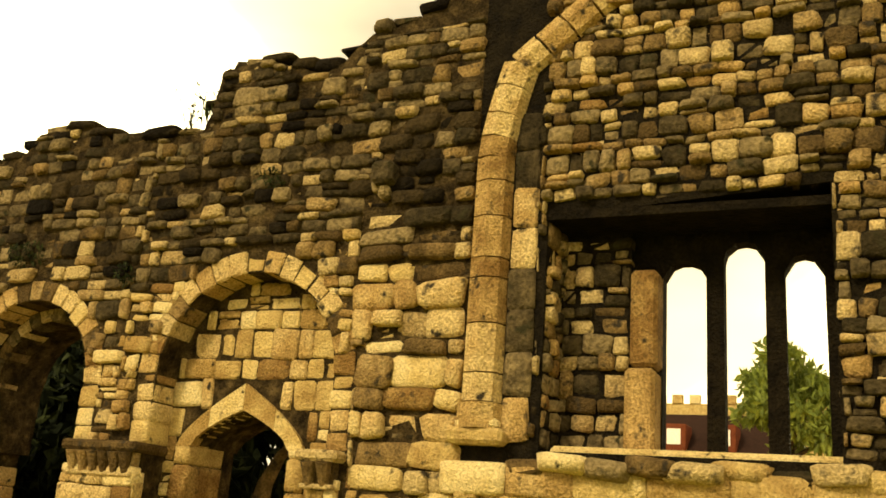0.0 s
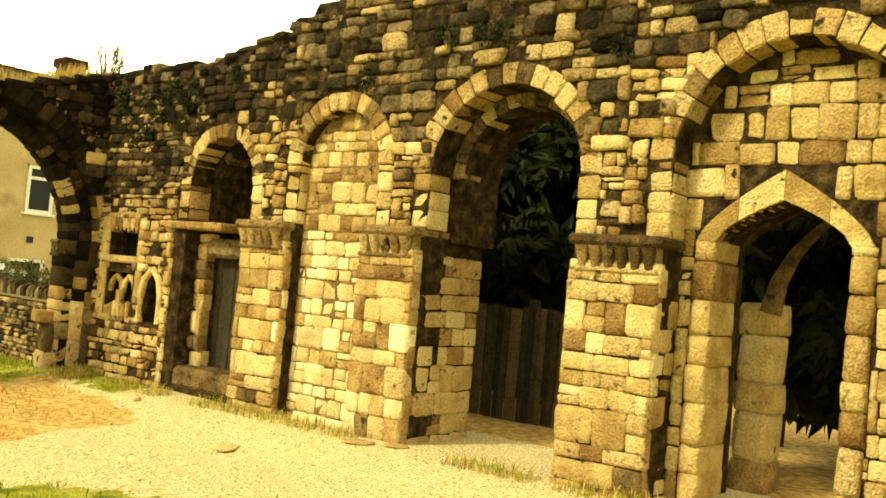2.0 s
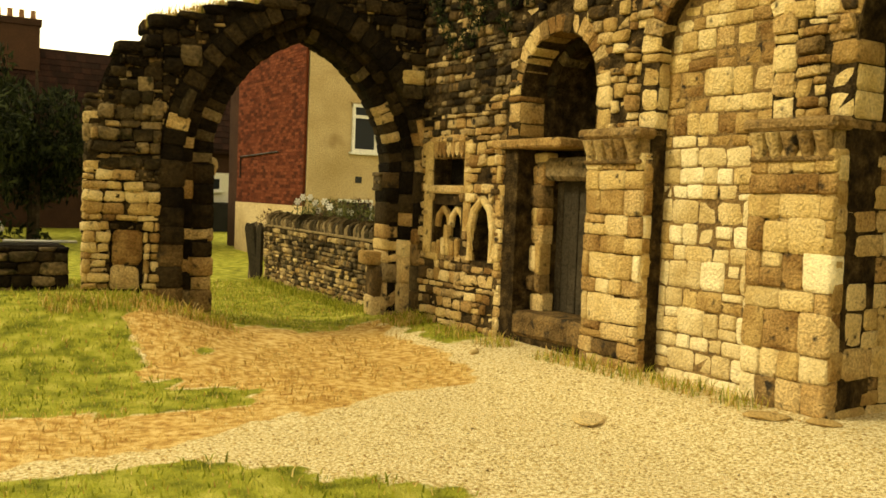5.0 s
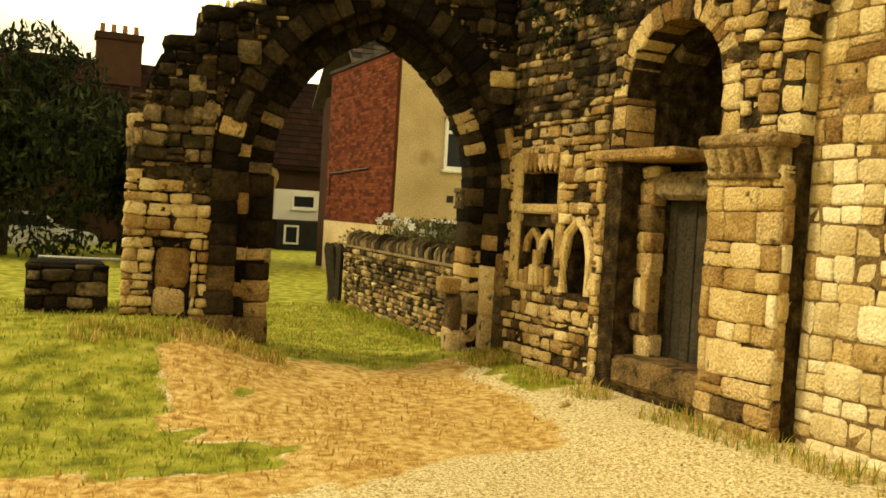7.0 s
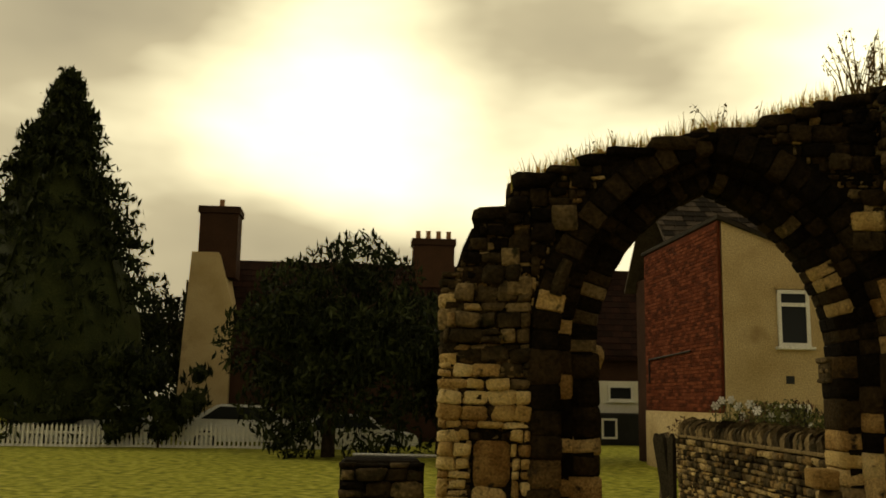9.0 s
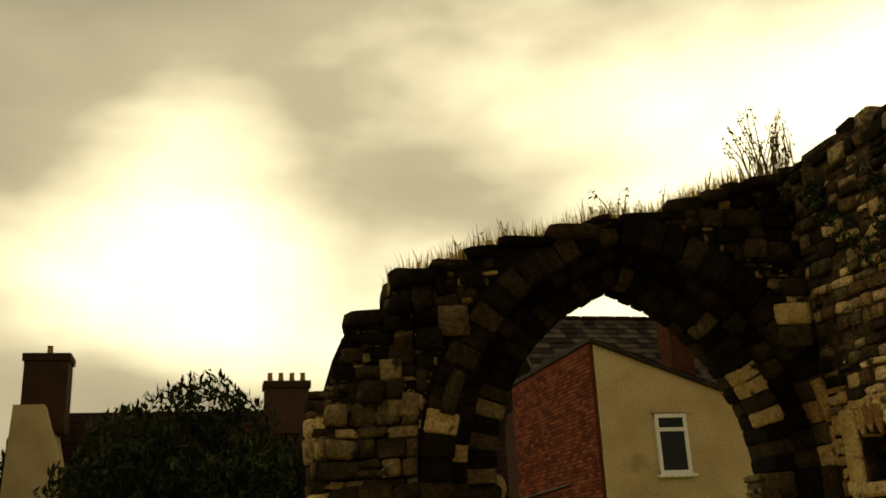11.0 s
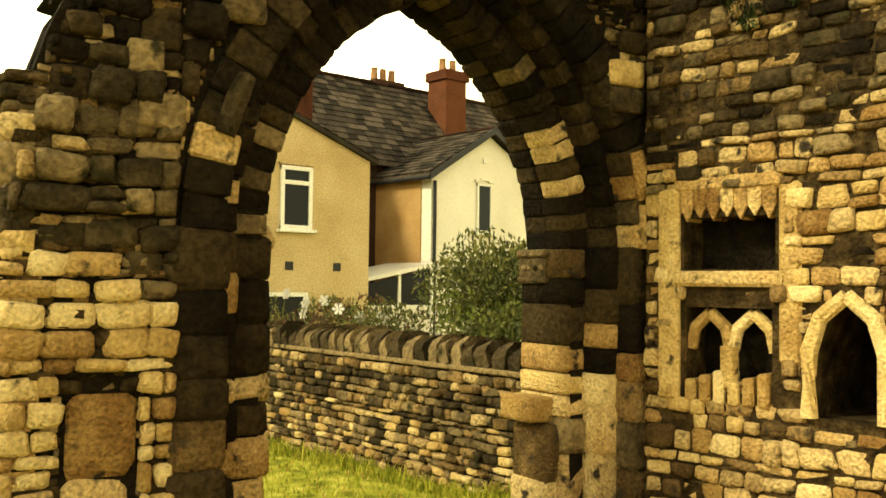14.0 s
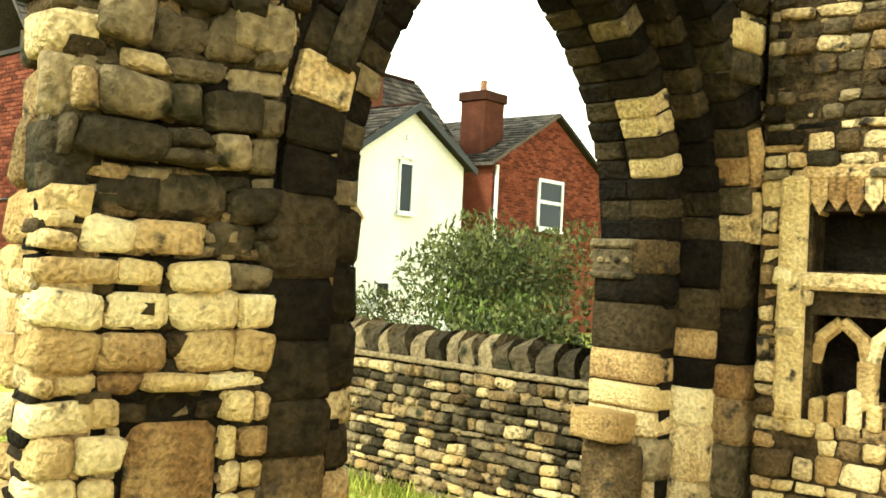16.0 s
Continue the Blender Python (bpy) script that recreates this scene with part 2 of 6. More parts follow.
def lerp_line(points, x):
    if x <= points[0][0]:
        return points[0][1]
    for (a, za), (b, zb) in zip(points, points[1:]):
        if x <= b:
            return za + (zb - za) * (x - a) / (b - a)
    return points[-1][1]


def finish(name, bm, mat, smooth=False):
    me = bpy.data.meshes.new(name)
    bm.normal_update()
    bm.to_mesh(me)
    bm.free()
    if smooth:
        me.polygons.foreach_set("use_smooth", [True] * len(me.polygons))
    for m in mat if isinstance(mat, (list, tuple)) else [mat]:
        me.materials.append(m)
    return me


def part(name, bm, mat, parent, label="", smooth=False):
    ob = new(name, finish(name, bm, mat, smooth))
    ob.parent = parent
    return tagged(ob, label=label)


def thing(name, bm, mat, label, category, group="", kind="", m=None, smooth=False):
    ob = new(name, finish(name, bm, mat, smooth) if bm else None)
    if m:
        ob.matrix_basis = m
    return tagged(ob, label, category, group, kind)


def box(bm, x0, x1, y0, y1, z0, z1, bevel=0.0, m=None):
    vs = bmesh.ops.create_cube(bm, size=1)["verts"]
    for v in vs:
        v.co = Vector((x0 + (v.co.x + 0.5) * (x1 - x0), y0 + (v.co.y + 0.5) * (y1 - y0), z0 + (v.co.z + 0.5) * (z1 - z0)))
    if bevel:
        es = list({e for v in vs for e in v.link_edges})
        vs = bmesh.ops.bevel(bm, geom=es, offset=bevel, segments=1, affect="EDGES")["verts"]
    if m:
        for v in vs:
            v.co = m @ v.co
    return vs


def boxes(*dims, bevel=0.0):
    bm = bmesh.new()
    for d in dims:
        box(bm, *d, bevel=bevel)
    return bm


def tube(bm, pts, radii, sides=8, cap=True):
    rings = []
    for i, (p, r) in enumerate(zip(pts, radii)):
        p = Vector(p)
        way = (Vector(pts[min(i + 1, len(pts) - 1)]) - Vector(pts[max(i - 1, 0)])).normalized()
        q = way.to_track_quat("Z", "Y")
        rings.append([bm.verts.new(p + q @ Vector((r * math.cos(k * math.tau / sides), r * math.sin(k * math.tau / sides), 0))) for k in range(sides)])
    for a, b in zip(rings, rings[1:]):
        for k in range(sides):
            bm.faces.new((a[k], a[(k + 1) % sides], b[(k + 1) % sides], b[k]))
    if cap:
        bm.faces.new(rings[0][::-1])
        bm.faces.new(rings[-1])


def prism(bm, outline, y0, y1):
    """An outline in x and z, drawn out from y0 to y1."""
    a = [bm.verts.new((x, y0, z)) for x, z in outline]
    b = [bm.verts.new((x, y1, z)) for x, z in outline]
    n = len(a)
    bm.faces.new(a)
    bm.faces.new(b[::-1])
    for i in range(n):
        bm.faces.new((a[i], b[i], b[(i + 1) % n], a[(i + 1) % n]))


def round_head(c, r, zs):
    return lambda x: zs + math.sqrt(max(0.0, r * r - (x - c) ** 2))


def pointed_head(c, h, zs, rise):
    rho = (h * h + rise * rise) / (2 * h)
    return lambda x: zs + math.sqrt(max(0.0, rho * rho - (abs(x - c) + rho - h) ** 2))


def peak_head(c, h, zs, rise, bend):
    return lambda x: zs + rise * max(0.0, 1 - abs(x - c) / h) ** bend


def core(bm, x0, x1, zlo, zhi, opens, y0, y1, step=0.07):
    """A wall from x0 to x1 with openings (left, right, sill, head) right through it."""
    xs = {x0, x1}
    xs.update(x0 + step * i for i in range(1, int((x1 - x0) / step)))
    for a, b, _, _ in opens:
        xs.update(v for v in (a, b) if x0 < v < x1)
    xs = sorted(xs)
    xs = [x for i, x in enumerate(xs) if i == 0 or x - xs[i - 1] > 0.004]
    for a, b in zip(xs, xs[1:]):
        m = (a + b) / 2
        spans = [(zlo, zhi)]
        for l, r, sill, head in opens:
            if l < m < r:
                cut = []
                for lo, hi in spans:
                    cut += [(lo, lambda x, s=sill, h=hi: min(s(x), h(x))), (lambda x, s=head, l=lo: max(s(x), l(x)), hi)]
                spans = cut
        for lo, hi in spans:
            e = 1e-4
            la, lb, ha, hb = lo(a + e), lo(b - e), hi(a + e), hi(b - e)
            if ha - la < 0.003 and hb - lb < 0.003:
                continue
            ha, hb = max(ha, la + 0.002), max(hb, lb + 0.002)
            v = [bm.verts.new(p) for p in ((a, y0, la), (b, y0, lb), (b, y0, hb), (a, y0, ha), (a, y1, la), (b, y1, lb), (b, y1, hb), (a, y1, ha))]
            for f in ((0, 1, 2, 3), (5, 4, 7, 6), (4, 0, 3, 7), (1, 5, 6, 2), (3, 2, 6, 7), (4, 5, 1, 0)):
                bm.faces.new([v[i] for i in f])


def flat(z):
    return lambda x: z


# base stones: worn blocks of unit size, front towards -y
def base_stone(seed, pull, inset, skew, bulge, smooth):
    """A worn block: a front of nine faces that falls back to its edges, and four sides."""
    r = random.Random(seed)
    corner = {(a, b): (r.uniform(-skew, skew), r.uniform(-skew, skew)) for a in (0, 1) for b in (0, 1)}
    cut = 0.5 - r.uniform(0.13, 0.2)
    grid = (-0.5, -cut, cut, 0.5)
    bm = bmesh.new()
    front, back = {}, {}
    for a in range(4):
        for b in range(4):
            x, z = grid[a], grid[b]
            u, v = x + 0.5, z + 0.5
            dx = sum(corner[p, q][0] * (u if p else 1 - u) * (v if q else 1 - v) for p in (0, 1) for q in (0, 1))
            dz = sum(corner[p, q][1] * (u if p else 1 - u) * (v if q else 1 - v) for p in (0, 1) for q in (0, 1))
            edges = (a in (0, 3)) + (b in (0, 3))
            k = 1 - inset * (edges == 2)
            y = -0.5 + pull * (0, 1.0, 1.7)[edges] * r.uniform(0.7, 1.3) + r.uniform(-bulge, bulge)
            n = skew * 0.25
            front[a, b] = bm.verts.new((x * k + dx + r.uniform(-n, n), y, z * k + dz + r.uniform(-n, n)))
            if edges:
                back[a, b] = bm.verts.new((x * k + dx, 0.5, z * k + dz))
    for a in range(3):
        for b in range(3):
            bm.faces.new((front[a, b], front[a + 1, b], front[a + 1, b + 1], front[a, b + 1]))
    rim = [(0, 0), (1, 0), (2, 0), (3, 0), (3, 1), (3, 2), (3, 3), (2, 3), (1, 3), (0, 3), (0, 2), (0, 1)]
    for p, q in zip(rim, rim[1:] + rim[:1]):
        bm.faces.new((front[q], front[p], back[p], back[q]))
    bmesh.ops.recalc_face_normals(bm, faces=bm.faces[:])
    return finish("stone", bm, M_PALE, smooth)


ROUGH_STONES = [base_stone(i, 0.12, 0.09, 0.105, 0.08, True) for i in range(22)]
CUT_STONES = [base_stone(40 + i, 0.05, 0.05, 0.035, 0.025, True) for i in range(12)]
FACE_X = Matrix(((0, -1, 0, 0), (1, 0, 0, 0), (0, 0, 1, 0), (0, 0, 0, 1)))   # a face that looks to +x, u along +y
FACE_MX = Matrix(((0, 1, 0, 0), (-1, 0, 0, 0), (0, 0, 1, 0), (0, 0, 0, 1)))  # a face that looks to -x, u along -y


class Masonry:
    """Collects the stones of one wall: the nearest 300 become parts, the rest one joined part."""

    def __init__(self, parent, key, limit=300):
        self.parent, self.key, self.limit, self.list = parent, key, limit, []

    def stone(self, m, me, mat, name="stone"):
        self.list.append((m, me, mat, name))

    def lay(self, rects, mat_of, cut=False, proud=(0.015, 0.05), depth=0.14, frame_m=None, tilt=3.0, small=False):
        for u, v, w, h in rects:
            out = rng.uniform(*proud)
            me = rng.choice(CUT_STONES if cut else ROUGH_STONES)
            m = (frame_m or Matrix()) @ Matrix.Translation((u, depth / 2 - out, v)) @ Matrix.Rotation(radians(rng.uniform(-tilt, tilt)), 4, "Y") @ Matrix.Diagonal((w * 1.05, depth, h * 1.07, 1))
            if rng.random() < 0.5:
                m = m @ Matrix.Rotation(math.pi, 4, "Y")
            c = m.translation
            self.stone(m, me, mat_of(c.x, c.z), "chink" if small else "stone")

    def ring(self, c, zs, r0, r1, y0, depth, n, a0, a1, mat_of, jitter=0.012):
        """Voussoirs about the centre (c, zs), from angle a0 to a1 (degrees from +x towards +z)."""
        half = radians(a1 - a0) / n / 2 * 0.98
        shapes = []
        for k in range(3):
            bm = bmesh.new()
            e = 0.012
            rr = random.Random(k)
            pts = [(r0, -half), (r1, -half), (r1, half), (r0, half)]
            prism(bm, [(r * math.cos(a), r * math.sin(a)) for r, a in pts], -depth / 2, depth / 2)
            bmesh.ops.bevel(bm, geom=bm.edges[:], offset=e, segments=1, affect="EDGES")
            for v in bm.verts:
                v.co += Vector((rr.uniform(-1, 1), rr.uniform(-1, 1), rr.uniform(-1, 1))) * 0.006
            bmesh.ops.recalc_face_normals(bm, faces=bm.faces[:])
            shapes.append(finish("voussoir", bm, M_PALE))
        for i in range(n):
            a = radians(a0 + (a1 - a0) * (i + 0.5) / n)
            m = Matrix.Translation((c, y0 + depth / 2 - rng.uniform(0, jitter * 2), zs)) @ Matrix.Rotation(-a, 4, "Y") @ Matrix.Translation((rng.uniform(-jitter, jitter), 0, 0))
            mid = (r0 + r1) / 2
            self.stone(m, rng.choice(shapes), mat_of(c + mid * math.cos(a), zs + mid * math.sin(a)), "voussoir")

    def build(self):
        order = sorted((s for s in self.list if s[3] != "chink"), key=lambda s: self.key(s[0].translation))
        order.sort(key=lambda s: s[3] != "voussoir")
        for m, me, mat, name in order[: self.limit]:
            ob = new(name, me)
            ob.material_slots[0].link = "OBJECT"
            ob.material_slots[0].material = mat
            ob.parent = self.parent
            ob.matrix_basis = m
        rest = order[self.limit:] + [s for s in self.list if s[3] == "chink"]
        if not rest:
            return
        mats = []
        verts, faces, idx = [], [], []
        for m, me, mat, name in rest:
            if mat not in mats:
                mats.append(mat)
            k = len(verts)
            verts += [tuple(m @ v.co) for v in me.vertices]
            faces += [[k + i for i in p.vertices] for p in me.polygons]
            idx += [mats.index(mat)] * len(me.polygons)
        me = bpy.data.meshes.new("stonework")
        me.from_pydata(verts, [], faces)
        for mt in mats:
            me.materials.append(mt)
        me.polygons.foreach_set("material_index", idx)
        me.polygons.foreach_set("use_smooth", [True] * len(faces))
        ob = new("stonework", me)
        ob.parent = self.parent
        tagged(ob, kind="stuff")


def courses(u0, u1, v0, v1, hs, ws, free, gap=0.012):
    """Courses of stones in a field, clear of what free() forbids."""
    out = []
    v = v0
    while v < v1 - 0.03:
        h = min(rng.uniform(*hs) * rng.choice([0.8, 1.0, 1.0, 1.2]), v1 - v)
        u = u0 + 0.0
        first = True
        while u < u1 - 0.03:
            w = rng.uniform(*ws) * (0.55 if first and rng.random() < 0.5 else 1)
            first = False
            w = min(w, u1 - u)
            if u1 - (u + w) < ws[0] * 0.5:
                w = u1 - u
            a, b = u, u + w

            def ok(a, b, lo, hi):
                return all(free(p, q) for p in (a, (a + b) / 2, b) for q in (lo, hi))
            done = False
            for da, db in ((0, 0), (0.12, 0), (0, 0.12), (0.25, 0), (0, 0.25), (0.38, 0), (0, 0.38), (0.5, 0), (0, 0.5), (0.62, 0), (0, 0.62), (0.75, 0), (0, 0.75)):
                aa, bb = a + w * da, b - w * db
                if ok(aa, bb, v + 0.01, v + h - 0.01):
                    jit = rng.uniform(-0.12, 0.06) * h
                    ww = bb - aa - gap
                    if h > 0.11 and rng.random() < 0.16 and ww < 0.26:
                        cut_h = h * rng.uniform(0.38, 0.62)
                        out.append(((aa + bb) / 2, v + cut_h / 2, ww, cut_h - gap))
                        out.append(((aa + bb) / 2, v + (h + cut_h) / 2, ww * rng.uniform(0.8, 1), h - cut_h - gap))
                    else:
                        out.append(((aa + bb) / 2, v + h / 2 + jit * 0.2, ww, h - gap + min(jit, 0)))
                    done = True
                    break
            if not done and ok(a, b, v + 0.01, v + h * 0.5):
                out.append(((a + b) / 2, v + h * 0.27, w - gap, h * 0.5 - gap))
            u += w
        v += h
    return out


def blades(name, spots, mats, label, category, height=(0.05, 0.12), width=0.006, lean=0.5):
    """Grass: thin bent blades, each two triangles, at the spots given as (x, y, z, scale, material)."""
    verts, faces, idx = [], [], []
    for x, y, z, s, k in spots:
        a = rng.uniform(0, math.tau)
        h = rng.uniform(*height) * s
        w = width * s * rng.uniform(0.7, 1.4)
        dx, dy = math.cos(a), math.sin(a)
        lx, ly = rng.uniform(-lean, lean) * h, rng.uniform(-lean, lean) * h
        n = len(verts)
        verts += [(x - dx * w, y - dy * w, z - 0.01), (x + dx * w, y + dy * w, z - 0.01), (x + dx * w * 0.7 + lx * 0.4, y + dy * w * 0.7 + ly * 0.4, z + h * 0.6),
                  (x - dx * w * 0.7 + lx * 0.4, y - dy * w * 0.7 + ly * 0.4, z + h * 0.6), (x + lx, y + ly, z + h)]
        faces += [(n, n + 1, n + 2, n + 3), (n + 3, n + 2, n + 4)]
        idx += [k, k]
    me = bpy.data.meshes.new(name)
    me.from_pydata(verts, [], faces)
    for m in mats:
        me.materials.append(m)
    me.polygons.foreach_set("material_index", idx)
    return tagged(new(name, me), label, category, kind="stuff")


def leaf_cloud(spots, size, mat, name, parent, seed=1, long=1.6):
    """Many small folded leaves at the spots."""
    r = random.Random(seed)
    verts, faces = [], []
    for p in spots:
        q = Euler((r.uniform(0, 6.3), r.uniform(0, 6.3), r.uniform(0, 6.3))).to_matrix()
        s = size * r.uniform(0.6, 1.4)
        n = len(verts)
        for c in ((-s * long, 0, 0), (0, -s * 0.5, s * 0.15), (s * long, 0, 0), (0, s * 0.5, s * 0.15)):
            verts.append(tuple(Vector(p) + q @ Vector(c)))
        faces += [(n, n + 1, n + 2), (n, n + 2, n + 3)]
    me = bpy.data.meshes.new(name)
    me.from_pydata(verts, [], faces)
    me.materials.append(mat)
    ob = new(name, me)
    ob.parent = parent
    return ob


def clump_spots(centres, per, seed):
    r = random.Random(seed)
    out = []
    for x, y, z, rad in centres:
        for _ in range(int(per * rad * rad)):
            d = Vector((r.gauss(0, 1), r.gauss(0, 1), r.gauss(0, 1))).normalized() * rad * r.uniform(0.55, 1.05)
            out.append((x + d.x, y + d.y, z + d.z * 0.85))
    return out


def tree(name, base, height, crown_r, crown_z, mat, label, seed, per=260, leaf=0.07, limbs=7, clumps=26):
    r = random.Random(seed)
    root = thing(name, None, None, label, "tree", m=pose(*base))
    bm = bmesh.new()
    tube(bm, [(0, 0, -0.2), (0.04, 0.02, height * 0.3), (0.1, -0.05, height * 0.62), (0.05, 0.05, height * 0.9)], [height * 0.035, height * 0.028, height * 0.018, height * 0.006])
    for i in range(limbs):
        a, z = r.uniform(0, math.tau), height * r.uniform(0.25, 0.7)
        l = crown_r * r.uniform(0.6, 0.95)
        tube(bm, [(0.05, 0, z), (math.cos(a) * l * 0.5, math.sin(a) * l * 0.5, z + l * 0.3), (math.cos(a) * l, math.sin(a) * l, z + l * r.uniform(0.4, 0.8))], [height * 0.012, height * 0.008, height * 0.002], 6)
    part("trunk", bm, M_BARK, root)
    cs = []
    for i in range(clumps):
        d = Vector((r.gauss(0, 1), r.gauss(0, 1), r.gauss(0, 0.8))).normalized() * r.uniform(0.3, 0.95)
        cs.append((d.x * crown_r, d.y * crown_r, crown_z + d.z * (height - crown_z) * 1.0, crown_r * r.uniform(0.22, 0.42)))
    leaf_cloud(clump_spots(cs, per, seed), leaf, mat, "crown", root, seed)
    return root


# ---- the ground, one sheet ----
def ground_z(x, y):
    near = 1 - ss(14, 40, math.hypot(x, y))
    z = 0.04 + 0.15 * ss(-1.7, -0.35, x) * (1 - ss(0.2, 2.0, y)) * ss(-16, -12, y)
    z += 0.34 * ss(-2.4, 0.2, y) * (1 - ss(1.8, 4.5, y)) * ss(-2.35, -3.6, x)
    z += 0.10 * ss(-2.0, 0.2, y) * (1 - ss(1.2, 3, y)) * ss(-1.0, -2.6, x)
    z -= 0.06 * ss(1.5, 5, y)
    n = noise.noise(Vector((x * 0.5, y * 0.5, 0))) * 0.03 + noise.noise(Vector((x * 2.3, y * 2.3, 3))) * 0.012
    return (z + n) * near


def axis(fine0, fine1, step, far):
    out = [fine0 + step * i for i in range(int((fine1 - fine0) / step) + 1)]
    d, k = step, 0
    lo, hi = out[0], out[-1]
    while hi < far:
        d *= 1.35
        lo, hi = lo - d, hi + d
        out = [lo] + out + [hi]
    return out


gx, gy = axis(-12, 6, 0.16, 600), axis(-15, 16, 0.16, 600)
g_verts = [(x, y, ground_z(x, y)) for y in gy for x in gx]
g_faces = [(j * len(gx) + i, j * len(gx) + i + 1, (j + 1) * len(gx) + i + 1, (j + 1) * len(gx) + i) for j in range(len(gy) - 1) for i in range(len(gx) - 1)]
g_me = bpy.data.meshes.new("ground")
g_me.from_pydata(g_verts, [], g_faces)
g_me.polygons.foreach_set("use_smooth", [True] * len(g_faces))


def surface_kind(x, y):
    """0 gravel, 1 dry grass, 2 green grass, with uneven edges."""
    wob = noise.noise(Vector((x * 0.9, y * 0.9, 5))) * 0.55 + noise.noise(Vector((x * 3, y * 3, 9))) * 0.22
    if y > 0.02 + wob * 0.4 or x < -12:
        return 2
    if x > -0.75 + wob * 0.6 and y > -1.6 and x < 1.2:
        return 2
    if x > 1.2:
        return 1
    if x < -5.2 - 0.9 * (y + 3.0) + wob and y < -4.4 + wob * 0.5:
        return 2
    if x < -3.45 + wob and y > -2.85 + 0.18 * (x + 5.3) * -1 + wob * 0.4:
        return 2
    if x < -0.9 + wob - 0.35 * (-y) * 0.3 and y > -3.5 + 0.3 * (x + 3.5) + wob:
        return 1
    return 0


def ground_material():
    m = bpy.data.materials.new("ground_cover")
    m.use_nodes = True
    n, l = m.node_tree.nodes, m.node_tree.links
    b = n["Principled BSDF"]
    b.inputs["Roughness"].default_value = 0.95
    b.inputs["Specular IOR Level"].default_value = 0.15
    geo = n.new("ShaderNodeNewGeometry")

    def noise_node(scale, detail=6.0):
        t = n.new("ShaderNodeTexNoise")
        t.inputs["Scale"].default_value, t.inputs["Detail"].default_value = scale, detail
        l.new(geo.outputs["Position"], t.inputs["Vector"])
        return t.outputs["Fac"]

    def ramp(fac, colours, a, z):
        r = n.new("ShaderNodeValToRGB")
        els = r.color_ramp.elements
        while len(els) < len(colours):
            els.new(0.5)
        for i, c in enumerate(colours):
            els[i].position, els[i].color = a + (z - a) * i / (len(colours) - 1), (*c, 1)
        l.new(fac, r.inputs["Fac"])
        return r.outputs["Color"]

    def cover(name, base, top):
        at = n.new("ShaderNodeAttribute")
        at.attribute_name = name
        add = n.new("ShaderNodeMath")
        add.operation = "ADD"
        l.new(at.outputs["Fac"], add.inputs[0])
        sub = n.new("ShaderNodeMath")
        sub.operation = "MULTIPLY_ADD"
        l.new(noise_node(7.0, 8.0), sub.inputs[0])
        sub.inputs[1].default_value, sub.inputs[2].default_value = 1.5, -0.75
        l.new(sub.outputs[0], add.inputs[1])
        edge = n.new("ShaderNodeMapRange")
        edge.inputs["From Min"].default_value, edge.inputs["From Max"].default_value = 0.4, 0.62
        l.new(add.outputs[0], edge.inputs["Value"])
        mx = n.new("ShaderNodeMix")
        mx.data_type = "RGBA"
        l.new(edge.outputs["Result"], mx.inputs["Factor"])
        l.new(base, mx.inputs["A"])
        l.new(top, mx.inputs["B"])
        return mx.outputs["Result"]

    gravel = ramp(noise_node(48.0, 10.0), [(0.24, 0.15, 0.045), (0.68, 0.52, 0.23), (0.88, 0.79, 0.50)], 0.30, 0.62)
    dry = ramp(noise_node(14.0, 8.0), [(0.34, 0.17, 0.035), (0.62, 0.385, 0.11), (0.80, 0.60, 0.25)], 0.30, 0.66)
    green = ramp(noise_node(5.0, 9.0), [(0.13, 0.145, 0.012), (0.33, 0.335, 0.035), (0.54, 0.49, 0.10)], 0.32, 0.7)
    l.new(cover("green", cover("dry", gravel, dry), green), b.inputs["Base Color"])
    bump = n.new("ShaderNodeBump")
    bump.inputs["Strength"].default_value, bump.inputs["Distance"].default_value = 1.0, 0.03
    l.new(noise_node(60.0, 5.0), bump.inputs["Height"])
    l.new(bump.outputs["Normal"], b.inputs["Normal"])
    return m


g_me.materials.append(ground_material())
for cover_name, cover_kind in (("dry", 1), ("green", 2)):
    att = g_me.attributes.new(cover_name, "FLOAT", "POINT")
    att.data.foreach_set("value", [1.0 if surface_kind(x, y) == cover_kind else 0.0 for x, y, _ in g_verts])
tagged(new("ground", g_me), "gravel yard with dry and green grass round it", "ground", kind="structure")


# ---- the arcade wall: s along it from the corner, d into it, z up ----
M_ARC = Matrix(((0.0499, 0.9988, 0, -0.39), (-0.9988, 0.0499, 0, 0), (0, 0, 1, 0), (0, 0, 0, 1)))
WALL_TOP = [(-0.6, 4.02), (0.2, 4.06), (0.8, 4.1), (1.3, 4.12), (2.0, 4.15), (2.5, 4.22), (2.9, 4.32), (3.4, 4.4), (3.8, 4.56), (5.05, 4.9), (5.4, 5.12), (5.8, 5.2), (5.9, 5.38),
            (6.6, 5.42), (6.95, 5.2), (8.05, 5.22), (8.15, 5.84), (8.7, 5.9), (9.25, 5.7), (9.5, 5.75), (9.75, 6.0), (10.4, 6.17), (11.2, 6.7), (14.0, 7.2), (15.2, 7.0)]
WALL_TOP = [(s, z - 0.07 - 0.07 * ss(0.8, 1.6, s) * (1 - ss(3.6, 4.6, s))) for s, z in WALL_TOP]


def ragged(points, amount=0.05, f=7.0):
    return lambda x: lerp_line(points, x) + amount * (noise.noise(Vector((round(x * f) / f * 3.1, 0.5, 0))) + 0.5 * noise.noise(Vector((round(x * 19) / 19 * 9.7, 2.5, 0))))


